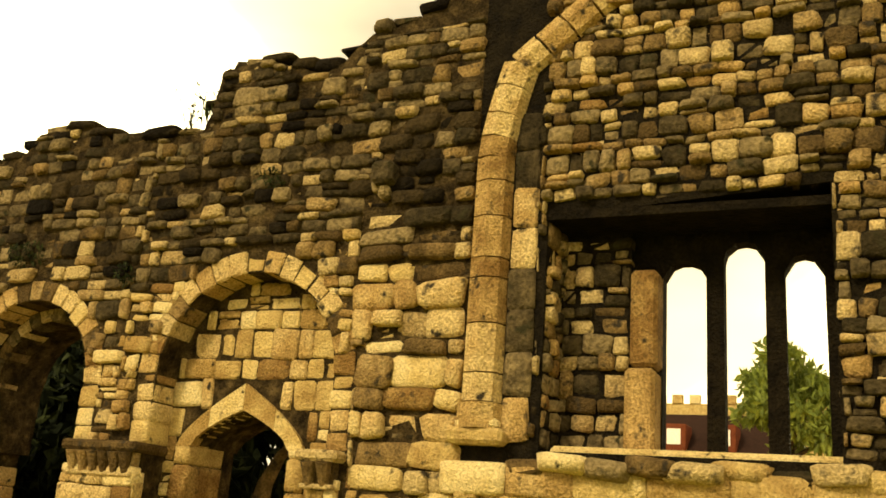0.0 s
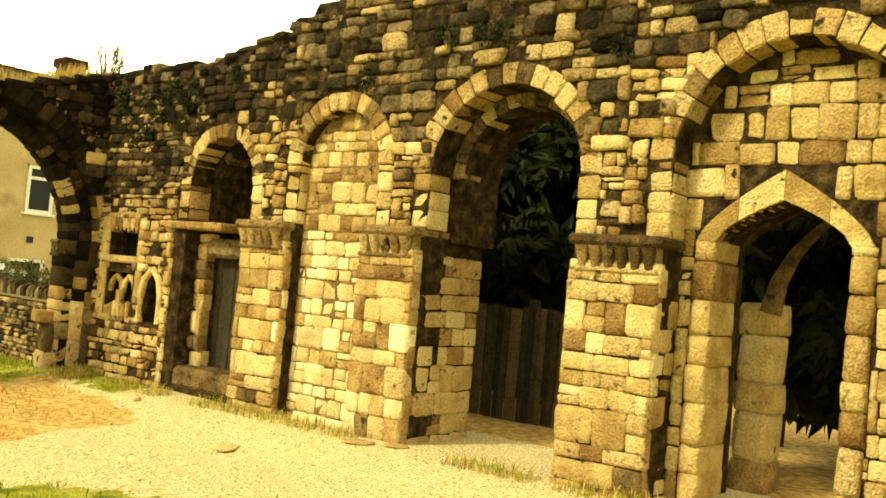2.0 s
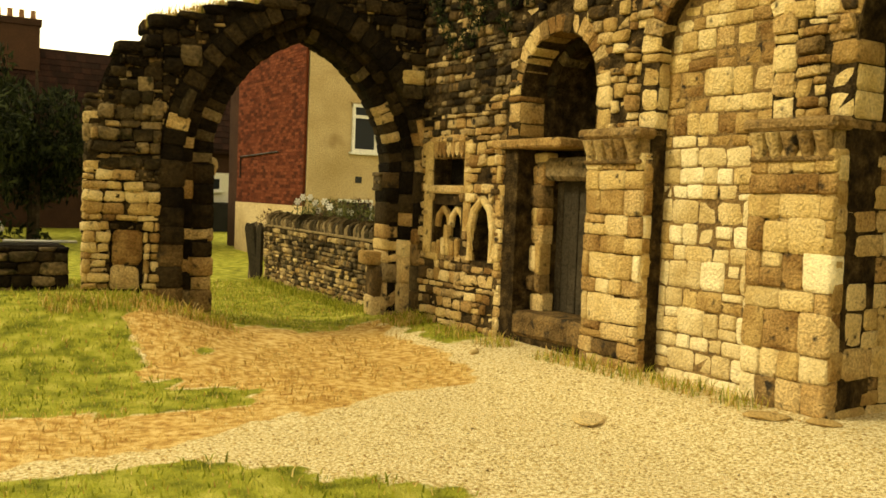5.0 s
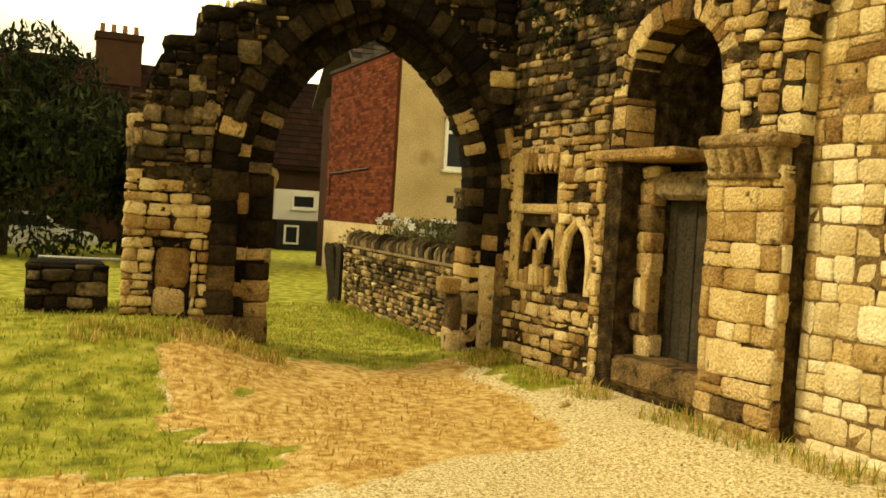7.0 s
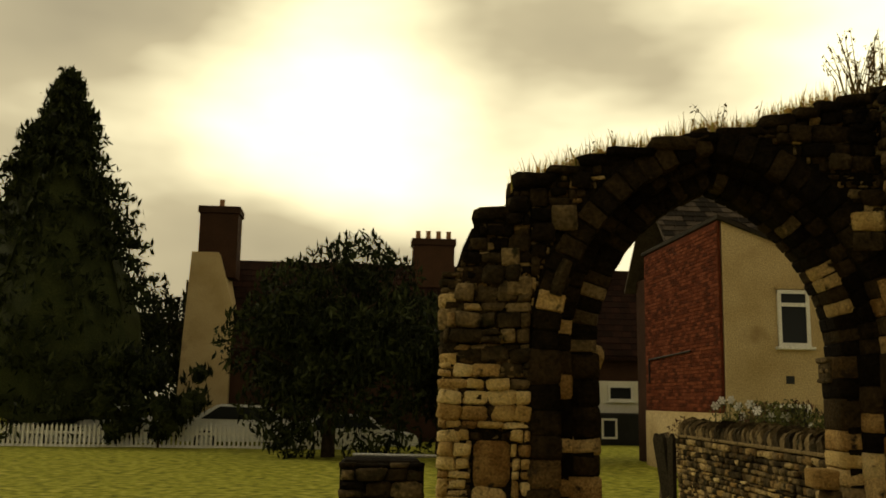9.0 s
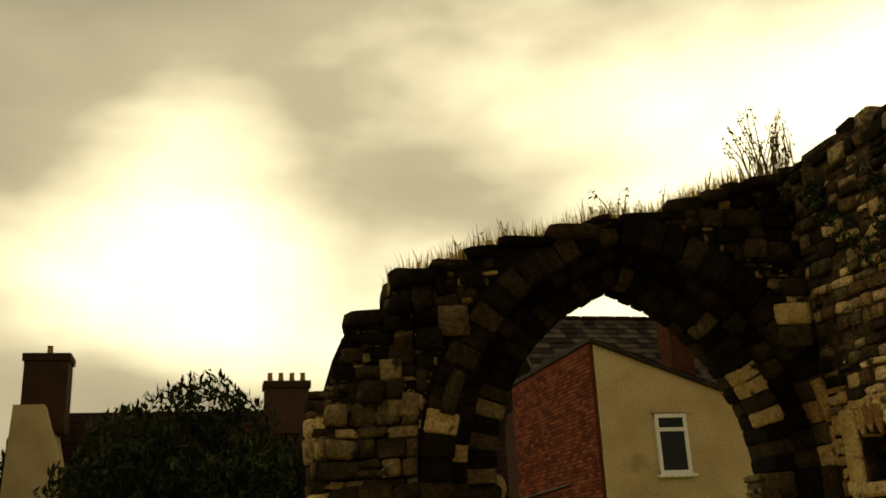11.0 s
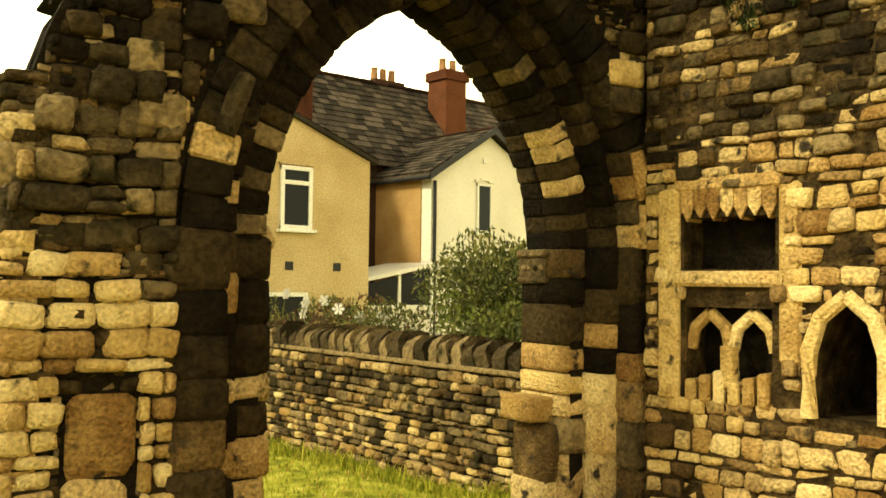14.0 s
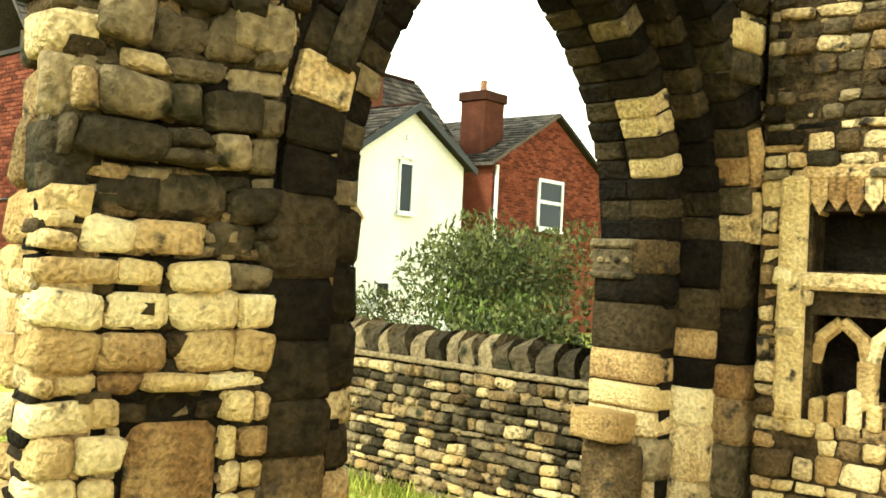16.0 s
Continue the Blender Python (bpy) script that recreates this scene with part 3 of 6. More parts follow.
wall_top = ragged(WALL_TOP)
A1, A2, A3, A4 = (2.46, 0.55, 2.60), (4.30, 0.56, 2.82), (6.31, 0.80, 2.72), (8.83, 0.90, 2.82)
DOOR = peak_head(8.72, 0.50, 2.22, 0.33, 0.62)
DEPTH = 0.95


def arch_open(a, inset=0.0, sill=-0.5):
    c, r, zs = a
    return (c - r + inset, c + r - inset, flat(sill), round_head(c, r - inset, zs))


HOLE = pointed_head(1.36, 0.17, 1.28, 0.26)
front_open = [arch_open(A1, sill=0.42), arch_open(A2), arch_open(A3), arch_open(A4), (1.19, 1.53, flat(0.93), HOLE), (0.40, 0.97, flat(1.72), flat(2.02)), (0.42, 0.95, flat(1.02), flat(1.5))]
back_open = [arch_open(A1, 0.1, 0.42), arch_open(A3, 0.12, 2.0), (5.49, 7.15, flat(-0.5), flat(2.1)), (8.19, 9.25, flat(-0.5), DOOR), (1.19, 1.53, flat(0.93), HOLE)]


def in_any(opens, s, z, grow):
    for l, r, sill, head in opens:
        if l - grow < s < r + grow and sill(s) - grow < z:
            if z < head(min(max(s, l), r)) + grow * (1.0 if l <= s <= r else 0.2):
                return True
    return False


def shaded(n1, s, z):
    return noise.noise(Vector((s * n1, z * n1, 1.5)))


def arcade_stone(s, z):
    """Pale below, sooted and lichen-grey towards the top, red-brown here and there."""
    n = shaded(1.3, s, z)
    t = z - (2.95 + (0.3 if s > 9.6 else 0) + n * 0.6 + 0.07 * s) + rng.gauss(0, 0.13)
    if t > 0.3 and s < 3.6:
        return rng.choice([M_DARK, M_DARK, M_LICHEN])
    if t > 0.3:
        return M_DARK if shaded(2.1, s + 9, z) + rng.gauss(0, 0.15) > 0.24 else rng.choice([M_LICHEN, M_LICHEN, M_LICHEN, M_RUBBLE])
    if t > -0.15:
        return rng.choice([M_LICHEN, M_RUBBLE, M_RUBBLE])
    if s < 2.6 and z > 2.5 + 0.3 * n:
        return rng.choice([M_DARK, M_LICHEN, M_LICHEN])
    if s < 1.8:
        return rng.choice([M_RUBBLE, M_RUBBLE, M_TAN, M_LICHEN]) if z > 2.2 else rng.choice([M_RUBBLE, M_PALE, M_TAN])
    return rng.choice([M_PALE, M_PALE, M_TAN, M_TAN, M_RUBBLE])


def pier_stone(s, z):
    return rng.choice([M_WASHED if z < 1.4 else M_TAN, M_PALE, M_PALE, M_TAN, M_TAN, M_RUBBLE if z < 0.5 else M_PALE])


def pale_stone(s, z):
    return rng.choice([M_PALE, M_PALE, M_PALE, M_TAN])


def ring_stone(s, z):
    return rng.choice([M_PALE, M_TAN, M_TAN, M_TAN, M_RUBBLE, M_RUBBLE])


def section(name, s0, s1, label):
    bm = bmesh.new()
    fo = [o for o in front_open if o[1] > s0 and o[0] < s1]
    bo = [o for o in back_open if o[1] > s0 and o[0] < s1]
    core(bm, s0, s1, flat(-0.4), wall_top, fo, 0.0, 0.35)
    core(bm, s0, s1, flat(-0.4), wall_top, bo, 0.352, DEPTH)
    bmesh.ops.remove_doubles(bm, verts=bm.verts[:], dist=0.0012)
    return thing(name, bm, M_MORTAR, label, "wall", kind="structure", m=M_ARC)


def free_front(s, z):
    return z < lerp_line(WALL_TOP, s) - 0.01 and not in_any(front_open[:4], s, z, 0.19) and not in_any(front_open[4:], s, z, 0.05)


def free_pier(s, z):
    return z < 2.06 and not in_any(front_open[:4], s, z, 0.0)


def rubble(mas, s0, s1, z0, z1, hs, ws, free, mat_of, depth=0.12, proud=(-0.005, 0.06), **more):
    """Rubble facing: uneven stones, and small stones packed between and behind them."""
    mas.lay(courses(s0, s1, z0, z1, hs, ws, free, gap=0.013), mat_of, depth=depth, proud=proud, tilt=5, **more)
    mas.lay(courses(s0, s1, z0, z1, (0.045, 0.085), (0.06, 0.15), free, gap=0.01), lambda x, z: rng.choice([M_LICHEN, M_DARK, M_MORTAR, M_RUBBLE]), depth=0.12, proud=(-0.03, 0.002), tilt=9, small=True, **more)


wall_1 = section("wall_arcade_corner", 0.14, 3.38, "ruined rubble wall with a blocked window arch and niches")
mas1 = Masonry(wall_1, lambda p: p.z)
rubble(mas1, 0.14, 1.75, 0.0, 4.1, (0.06, 0.12), (0.09, 0.23), free_front, arcade_stone, 0.1, (-0.005, 0.045))
rubble(mas1, 1.75, 3.38, 2.1, 4.4, (0.07, 0.13), (0.10, 0.24), free_front, arcade_stone, 0.1, (-0.005, 0.055))
mas1.lay(courses(1.6, 1.93, 0.05, 2.02, (0.13, 0.24), (0.16, 0.34), free_front), pier_stone, cut=True)
mas1.ring(*A1[:1], A1[2], 0.55, 0.72, 0.0, 0.3, 17, 0, 180, ring_stone)
# inner ring: the soffit's shade is put into the stone colours
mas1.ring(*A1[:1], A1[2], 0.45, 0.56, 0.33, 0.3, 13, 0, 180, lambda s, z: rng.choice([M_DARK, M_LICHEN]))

wall_2 = section("wall_arcade_middle", 3.38, 7.52, "ruined stone arcade wall with a blocked bay and an open arch")
mas2 = Masonry(wall_2, lambda p: p.z + 0.2 * abs(p.x - 5.2))
rubble(mas2, 3.38, 7.52, 2.2, 5.4, (0.08, 0.16), (0.10, 0.32), free_front, arcade_stone, 0.13, (-0.01, 0.07))
mas2.ring(A2[0], A2[2], 0.56, 0.75, -0.02, 0.3, 15, 0, 180, ring_stone)
mas2.ring(A3[0], A3[2], 0.80, 1.0, 0.0, 0.33, 17, 0, 180, ring_stone)
# inner ring in darker stones that carry the shade under the arch
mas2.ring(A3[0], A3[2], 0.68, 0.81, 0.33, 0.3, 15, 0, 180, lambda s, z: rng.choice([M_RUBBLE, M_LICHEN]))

wall_3 = section("wall_arcade_door", 7.52, 10.86, "ruined stone wall with a walled-up round arch")
mas3 = Masonry(wall_3, lambda p: p.z + 0.2 * abs(p.x - 8.9))
rubble(mas3, 9.86, 10.86, 0.0, 4.2, (0.11, 0.24), (0.18, 0.5), free_front, arcade_stone, 0.16, (-0.01, 0.10))
rubble(mas3, 7.52, 10.86, 2.3, 5.9, (0.08, 0.16), (0.10, 0.3), lambda s, z: free_front(s, z) and (s < 9.86 or z > 4.22), arcade_stone, 0.14, (-0.01, 0.08))
mas3.ring(A4[0], A4[2], 0.90, 1.10, 0.0, 0.35, 17, 0, 180, ring_stone)

# straight jambs between the capitals and the springing of the heads
for mas, a in ((mas1, A1), (mas2, A2), (mas2, A3), (mas3, A4)):
    for side in (-1, 1):
        x = a[0] + side * (a[1] + 0.09)
        z = 2.2
        while z < a[2] - 0.03:
            h = min(rng.uniform(0.13, 0.22), a[2] - z)
            mas.lay([(x, z + h / 2, 0.19, h - 0.012)], pale_stone, cut=True, depth=0.3, proud=(0.0, 0.02))
            z += h


# piers with capitals
def pier(mas, s0, s1, foot, front, z1=2.0):
    """A pier that stands out of the wall: its core, its blocks, and the blocks of its reveals."""
    bm = bmesh.new()
    box(bm, s0 + 0.02, s1 - 0.02, -front + 0.02, DEPTH, -0.3, z1)
    part("pier_core", bm, M_RUBBLE, mas.parent)
    shift = Matrix.Translation((0, -front, 0))
    yes = lambda a, b: True
    mas.lay(courses(s0, s1, foot, z1, (0.13, 0.25), (0.15, 0.33), yes), pier_stone, cut=True, depth=0.16, proud=(0.0, 0.02), frame_m=shift)
    mas.lay(courses(0.02 - front, DEPTH, foot, z1, (0.14, 0.27), (0.18, 0.36), yes), pier_stone, cut=True, depth=0.12, proud=(0.0, 0.02), frame_m=Matrix.Translation((s1, 0, 0)) @ FACE_X)
    mas.lay(courses(-DEPTH, front - 0.02, foot, z1, (0.14, 0.27), (0.18, 0.36), yes), pier_stone, cut=True, depth=0.12, proud=(0.0, 0.02), frame_m=Matrix.Translation((s0, 0, 0)) @ FACE_MX)


def capital(mas, s0, s1, front, z0=1.93):
    """A scalloped capital under a moulded slab."""
    bm = bmesh.new()
    box(bm, s0 - 0.06, s1 + 0.06, -front - 0.08, 0.5, z0 + 0.19, z0 + 0.28, 0.025)
    box(bm, s0 - 0.02, s1 + 0.02, -front - 0.03, 0.5, z0 - 0.02, z0 + 0.02, 0.012)
    n = max(2, int((s1 - s0) / 0.11))
    for i in range(n):
        a, b = s0 + (s1 - s0) * i / n, s0 + (s1 - s0) * (i + 1) / n
        m = (a + b) / 2
        tube(bm, [(m, -front + 0.01, z0), (m, -front - 0.035, z0 + 0.19)], [(b - a) * 0.3, (b - a) * 0.52], 10)
    box(bm, s0, s1, -front + 0.01, 0.5, z0, z0 + 0.2)
    part("capital", bm, M_RUBBLE, mas.parent, "worn scalloped stone capital")


for mas, s0, s1, foot, front in ((mas1, 3.03, 3.72, 0.1, 0.10), (mas2, 4.80, 5.50, 0.02, 0.12), (mas3, 7.13, 7.92, 0.0, 0.10), (mas3, 9.62, 9.88, 0.0, 0.06)):
    pier(mas, s0, s1, foot, front)
for mas, s0, s1, front in ((mas1, 3.05, 3.68, 0.12), (mas2, 4.82, 5.46, 0.12), (mas3, 7.2, 7.9, 0.10), (mas3, 9.6, 9.86, 0.1)):
    capital(mas, s0, s1, front)
# the string of the small arch runs on into its opening
bm = boxes((1.55, 2.62, -0.08, 0.45, 2.08, 2.17), bevel=0.02)
part("string_course", bm, M_TAN, wall_1)
part("jamb_core", boxes((1.9, 2.11, 0.2, 0.8, -0.2, 2.07)), M_MORTAR, wall_1)
mas1.lay(courses(1.92, 2.13, 0.2, 2.05, (0.15, 0.26), (0.18, 0.22), lambda a, b: True), arcade_stone, frame_m=Matrix.Translation((0, 0.2, 0)), proud=(0.01, 0.06))
part("lintel", boxes((1.95, 3.03, 0.18, 0.5, 1.78, 2.0), bevel=0.04), M_LICHEN, wall_1, "mossy crumbling lintel")
part("sill", boxes((1.95, 3.04, -0.05, 0.6, 0.26, 0.5), bevel=0.04), M_RUBBLE, wall_1)

# the blocked bay
part("infill_core", boxes((3.7, 4.84, 0.12, 0.6, -0.3, 3.36)), M_RUBBLE, wall_2)
head2 = round_head(A2[0], A2[1], A2[2])
mas2.lay(courses(3.74, 4.84, 0.0, 3.38, (0.10, 0.20), (0.12, 0.30), lambda s, z: z < head2(s) + 0.01), lambda s, z: rng.choice([M_WASHED] * 5 + [M_PALE] * 2) if z < 2.1 else rng.choice([M_PALE, M_PALE, M_TAN]), cut=True,
         frame_m=Matrix.Translation((0, 0.12, 0)), proud=(0.0, 0.02))

# the walled-up arch with its pointed doorway
bm = bmesh.new()
core(bm, 7.9, 9.74, flat(-0.4), round_head(A4[0], A4[1], A4[2]), [(8.19, 9.25, flat(-0.5), DOOR)], 0.28, 0.36)
part("infill_core", bm, M_MORTAR, wall_3)
head4 = round_head(A4[0], A4[1], A4[2])
ring_head = peak_head(8.72, 0.66, 2.22, 0.56, 0.7)
mas3.lay(courses(7.93, 9.73, 0.0, 3.7, (0.13, 0.26), (0.14, 0.34), lambda s, z: z < head4(s) and not (8.06 < s < 9.38 and z < ring_head(s) + 0.02)), pale_stone, cut=True,
         frame_m=Matrix.Translation((0, 0.28, 0)), proud=(0.0, 0.025))
for side, x0, x1 in ((1, 8.05, 8.22), (-1, 9.22, 9.39)):
    z = -0.1
    while z < 2.2:
        h = min(rng.uniform(0.2, 0.34), 2.23 - z)
        mas3.lay([((x0 + x1) / 2, z + h / 2, x1 - x0, h - 0.012)], pale_stone, cut=True, depth=0.5, frame_m=Matrix.Translation((0, 0.25, 0)), proud=(0.0, 0.02))
        z += h
# the pointed hood over the doorway: two curved stones a side
bm = bmesh.new()
inner, outer = DOOR, peak_head(8.72, 0.66, 2.22, 0.56, 0.7)
for x_a, x_b in ((8.06, 8.38), (8.385, 8.718), (8.722, 9.055), (9.06, 9.38)):
    n = 6
    top = [(x_a + (x_b - x_a) * i / n, outer(x_a + (x_b - x_a) * i / n)) for i in range(n + 1)]
    low = [(x, inner(min(max(x, 8.22), 9.22)) if 8.22 <= x <= 9.22 else 2.22) for x, _ in top]
    prism(bm, low + top[::-1], 0.24, 0.5)
bmesh.ops.recalc_face_normals(bm, faces=bm.faces[:])
part("door_arch", bm, M_PALE, wall_3, "pale cut-stone pointed door head")
# the inner jamb seen in the passage: blocks, and the springing of a broken arch
z = -0.1
while z < 1.7:
    h = min(rng.uniform(0.22, 0.42), 1.78 - z)
    mas3.lay([(8.28, z + h / 2, 0.3 + rng.uniform(-0.03, 0.03), h - 0.01)], pale_stone, cut=True, depth=0.36, frame_m=Matrix.Translation((0, 1.15, 0)), proud=(0.0, 0.03))
    z += h
bm = bmesh.new()
tube(bm, [(8.36, 1.2, 1.7), (8.42, 1.2, 1.98), (8.54, 1.2, 2.22), (8.71, 1.2, 2.42), (8.88, 1.2, 2.55)], [0.10, 0.075, 0.055, 0.04, 0.02], 8)
part("arch_springer", bm, M_RUBBLE, wall_3, "broken springing of an inner arch")

# ---- the window bay ----
bm = bmesh.new()
W_OPEN = (11.48, 13.52, flat(2.28), lambda s: 4.07 + 0.07 * (s - 11.48))
LIGHTS = [(12.27, 12.60), (12.73, 13.03), (13.17, 13.45)]


def light_head(a, b, z):
    return lambda s: z + 0.14 * (1 - (2 * (s - a) / (b - a) - 1) ** 2) ** 0.5 if a < s < b else z


lancets = [(a, b, flat(2.34), light_head(a, b, z)) for (a, b), z in zip(LIGHTS, (3.70, 3.84, 3.72))]
core(bm, 10.86, 15.2, flat(-0.4), wall_top, [W_OPEN], 0.0, 0.56)
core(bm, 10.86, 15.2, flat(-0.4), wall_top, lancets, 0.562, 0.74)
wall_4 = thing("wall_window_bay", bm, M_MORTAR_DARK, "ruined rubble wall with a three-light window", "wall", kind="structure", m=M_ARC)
mas4 = Masonry(wall_4, lambda p: abs(p.z - 3.5) + abs(p.x - 12.3))


def bay_stone(s, z):
    return rng.choice([M_TAN, M_RUBBLE, M_RUBBLE, M_RUBBLE, M_LICHEN, M_LICHEN]) if z > 4 else rng.choice([M_RUBBLE, M_LICHEN, M_LICHEN, M_TAN])


def free_bay(s, z):
    return not in_any([W_OPEN], s, z, 0.0) and z < lerp_line(WALL_TOP, s) and (s > 11.4 or z < 0)


rubble(mas4, 11.2, 15.0, 2.3, 7.0, (0.08, 0.16), (0.10, 0.25), free_bay, bay_stone, 0.15, (0.0, 0.09))
mas4.lay(courses(10.86, 15.0, -0.05, 1.98, (0.14, 0.3), (0.2, 0.55), lambda a, b: True), lambda s, z: rng.choice([M_PALE, M_PALE, M_TAN]), depth=0.16, proud=(0.03, 0.09))
# left splay of the recess, rubble then a dressed jamb
mas4.lay(courses(0.03, 0.56, 2.3, 4.05, (0.09, 0.17), (0.10, 0.25), lambda a, b: True), bay_stone, frame_m=Matrix.Translation((11.48, 0, 0)) @ FACE_X, proud=(0.0, 0.07), tilt=7)
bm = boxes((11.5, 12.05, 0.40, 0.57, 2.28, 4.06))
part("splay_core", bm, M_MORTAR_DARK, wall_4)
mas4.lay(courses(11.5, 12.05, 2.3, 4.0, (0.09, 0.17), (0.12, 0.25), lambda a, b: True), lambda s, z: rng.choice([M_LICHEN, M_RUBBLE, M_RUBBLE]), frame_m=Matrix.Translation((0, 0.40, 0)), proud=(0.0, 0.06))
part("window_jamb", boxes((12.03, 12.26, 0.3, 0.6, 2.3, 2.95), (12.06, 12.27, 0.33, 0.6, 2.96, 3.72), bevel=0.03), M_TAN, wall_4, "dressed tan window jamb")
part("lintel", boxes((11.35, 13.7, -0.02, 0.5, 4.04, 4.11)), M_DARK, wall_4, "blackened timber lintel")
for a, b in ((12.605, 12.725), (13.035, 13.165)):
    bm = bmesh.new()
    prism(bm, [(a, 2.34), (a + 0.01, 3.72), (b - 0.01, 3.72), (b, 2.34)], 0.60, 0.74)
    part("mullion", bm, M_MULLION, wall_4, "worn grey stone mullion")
bm = bmesh.new()
box(bm, 11.55, 13.6, 0.05, 0.8, 2.2, 2.33, 0.03)
part("window_sill", bm, M_PALE, wall_4, "thick pale stone window sill")
for i in range(9):
    a = 11.25 + i * 0.30
    z = 2.1 + 0.03 * (i % 2)
    mas4.lay([(a + 0.15, z + 0.06, 0.34, 0.13)], lambda s, q: rng.choice([M_LICHEN, M_RUBBLE, M_PALE]), depth=0.4, proud=(0.05, 0.2), tilt=6)
mas4.lay([(11.0 + 0.52 * i, 2.06, 0.5, 0.22) for i in range(8)], pale_stone, cut=True, depth=0.4, proud=(0.06, 0.12))

# the shaft that turns into a rib
bm = bmesh.new()
z, k = 2.42, 0
hs = (0.2, 0.22, 0.38, 0.36, 0.16, 0.34, 0.30, 0.2, 0.18, 0.2, 0.24, 0.2)
pts = []
for h in hs:
    r = 0.17 if k else 0.2
    top = z + h - 0.012
    lean0 = 0.24 * max(0, z - 4.6) ** 1.4
    lean1 = 0.24 * max(0, top - 4.6) ** 1.4
    tube(bm, [(11.02 + lean0, 0.02, z), (11.02 + lean1, 0.02, top)], [r, r], 8)
    z += h
    k += 1
for i in range(5):
    tube(bm, [(11.15 + 0.2 * i + lean1 * 0.3, 0.04, z + 0.16 * i), (11.33 + 0.2 * i + lean1 * 0.3, 0.04, z + 0.16 * i + 0.15)], [0.16, 0.16], 8)
part("shaft", bm, M_TAN, wall_4, "faceted pale stone wall shaft")
mas4.lay([(11.3, 2.5 + 0.33 * i, 0.2, 0.31) for i in range(8)], lambda s, z: rng.choice([M_TAN, M_TAN, M_LICHEN]), cut=True, depth=0.2, proud=(0.02, 0.05))
part("shaft_base", boxes((10.8, 11.25, -0.16, 0.1, 2.3, 2.42), (10.86, 11.2, -0.13, 0.1, 2.41, 2.5), bevel=0.03), M_PALE, wall_4)
part("corbel", boxes((9.95, 10.15, -0.16, 0.1, 4.42, 4.62), (10.0, 10.1, -0.1, 0.1, 4.3, 4.43), bevel=0.03), M_LICHEN, wall_3)

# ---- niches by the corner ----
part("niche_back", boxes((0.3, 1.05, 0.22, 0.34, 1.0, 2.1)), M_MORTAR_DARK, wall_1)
part("niche_band", boxes((0.34, 1.02, -0.05, 0.2, 1.62, 1.71), (0.34, 1.02, -0.03, 0.2, 2.17, 2.26), bevel=0.02), M_TAN, wall_1)
part("niche_side", boxes((0.24, 0.38, -0.04, 0.2, 0.95, 2.2), (0.99, 1.12, -0.02, 0.2, 1.2, 2.2), bevel=0.02), M_PALE, wall_1)
bm = bmesh.new()
for i in range(7):
    a = 0.39 + i * 0.085
    prism(bm, [(a, 2.18), (a, 2.08), (a + 0.042, 2.0 + 0.02 * (i % 2)), (a + 0.08, 2.08), (a + 0.08, 2.18)], -0.02, 0.14)
bmesh.ops.recalc_face_normals(bm, faces=bm.faces[:])
part("niche_fringe", bm, M_TAN, wall_1, "row of pointed stone teeth")
bm = bmesh.new()
for c in (0.55, 0.82):
    for side in (-1, 1):
        tube(bm, [(c + side * 0.13, 0.05, 1.26), (c + side * 0.10, 0.05, 1.38), (c, 0.05, 1.47)], [0.04, 0.038, 0.035], 7)
tube(bm, [(0.685, 0.02, 1.05), (0.685, 0.02, 1.28)], [0.05, 0.055], 8)
for i in range(6):
    box(bm, 0.42 + i * 0.09, 0.49 + i * 0.09, -0.03, 0.18, 0.95, 1.08 + 0.03 * (i % 3), 0.012)
part("niche_tracery", bm, M_PALE, wall_1, "broken blind tracery")
bm = bmesh.new()
for side in (-1, 1):
    tube(bm, [(1.36 + side * 0.2, -0.01, 0.93), (1.36 + side * 0.2, -0.01, 1.28), (1.36 + side * 0.14, -0.01, 1.46), (1.36, -0.01, 1.58)], [0.05, 0.05, 0.045, 0.04], 8)
part("squint_arch", bm, M_PALE, wall_1, "small pointed stone opening surround")

# wall head stones
for mas, s0, s1 in ((mas1, 0.0, 3.38), (mas2, 3.38, 7.52), (mas3, 7.52, 10.86)):
    s = s0
    while s < s1:
        w = rng.uniform(0.15, 0.42)
        h = rng.uniform(0.05, 0.14)
        for d in (0.12, 0.4, 0.72):
            mas.lay([(s + w / 2, lerp_line(WALL_TOP, s + w / 2) + h * 0.3, w, h)], lambda a, b: rng.choice([M_LICHEN, M_DARK]), depth=0.3, frame_m=Matrix.Translation((0, d - 0.1, 0)), proud=(0, 0.08), tilt=5)
        s += w * 0.9
for mas in (mas1, mas2, mas3, mas4):
    mas.build()

# ---- the arch wall across the yard: u along it towards the corner, v into it ----
M_AW = pose(-0.2, -0.1, 0, 0, 0, -9.3)
ARCH_TOP = [(-3.86, 0.5), (-3.81, 1.85), (-3.73, 2.15), (-3.66, 2.52), (-3.56, 2.84), (-3.44, 2.92), (-3.25, 3.02), (-3.22, 3.19), (-3.0, 3.26), (-2.5, 3.43), (-1.9, 3.56), (-1.37, 3.66), (-0.55, 3.88), (-0.06, 4.03), (0.6, 4.05)]
arch_top = ragged(ARCH_TOP, 0.035)
SPRING = 1.85
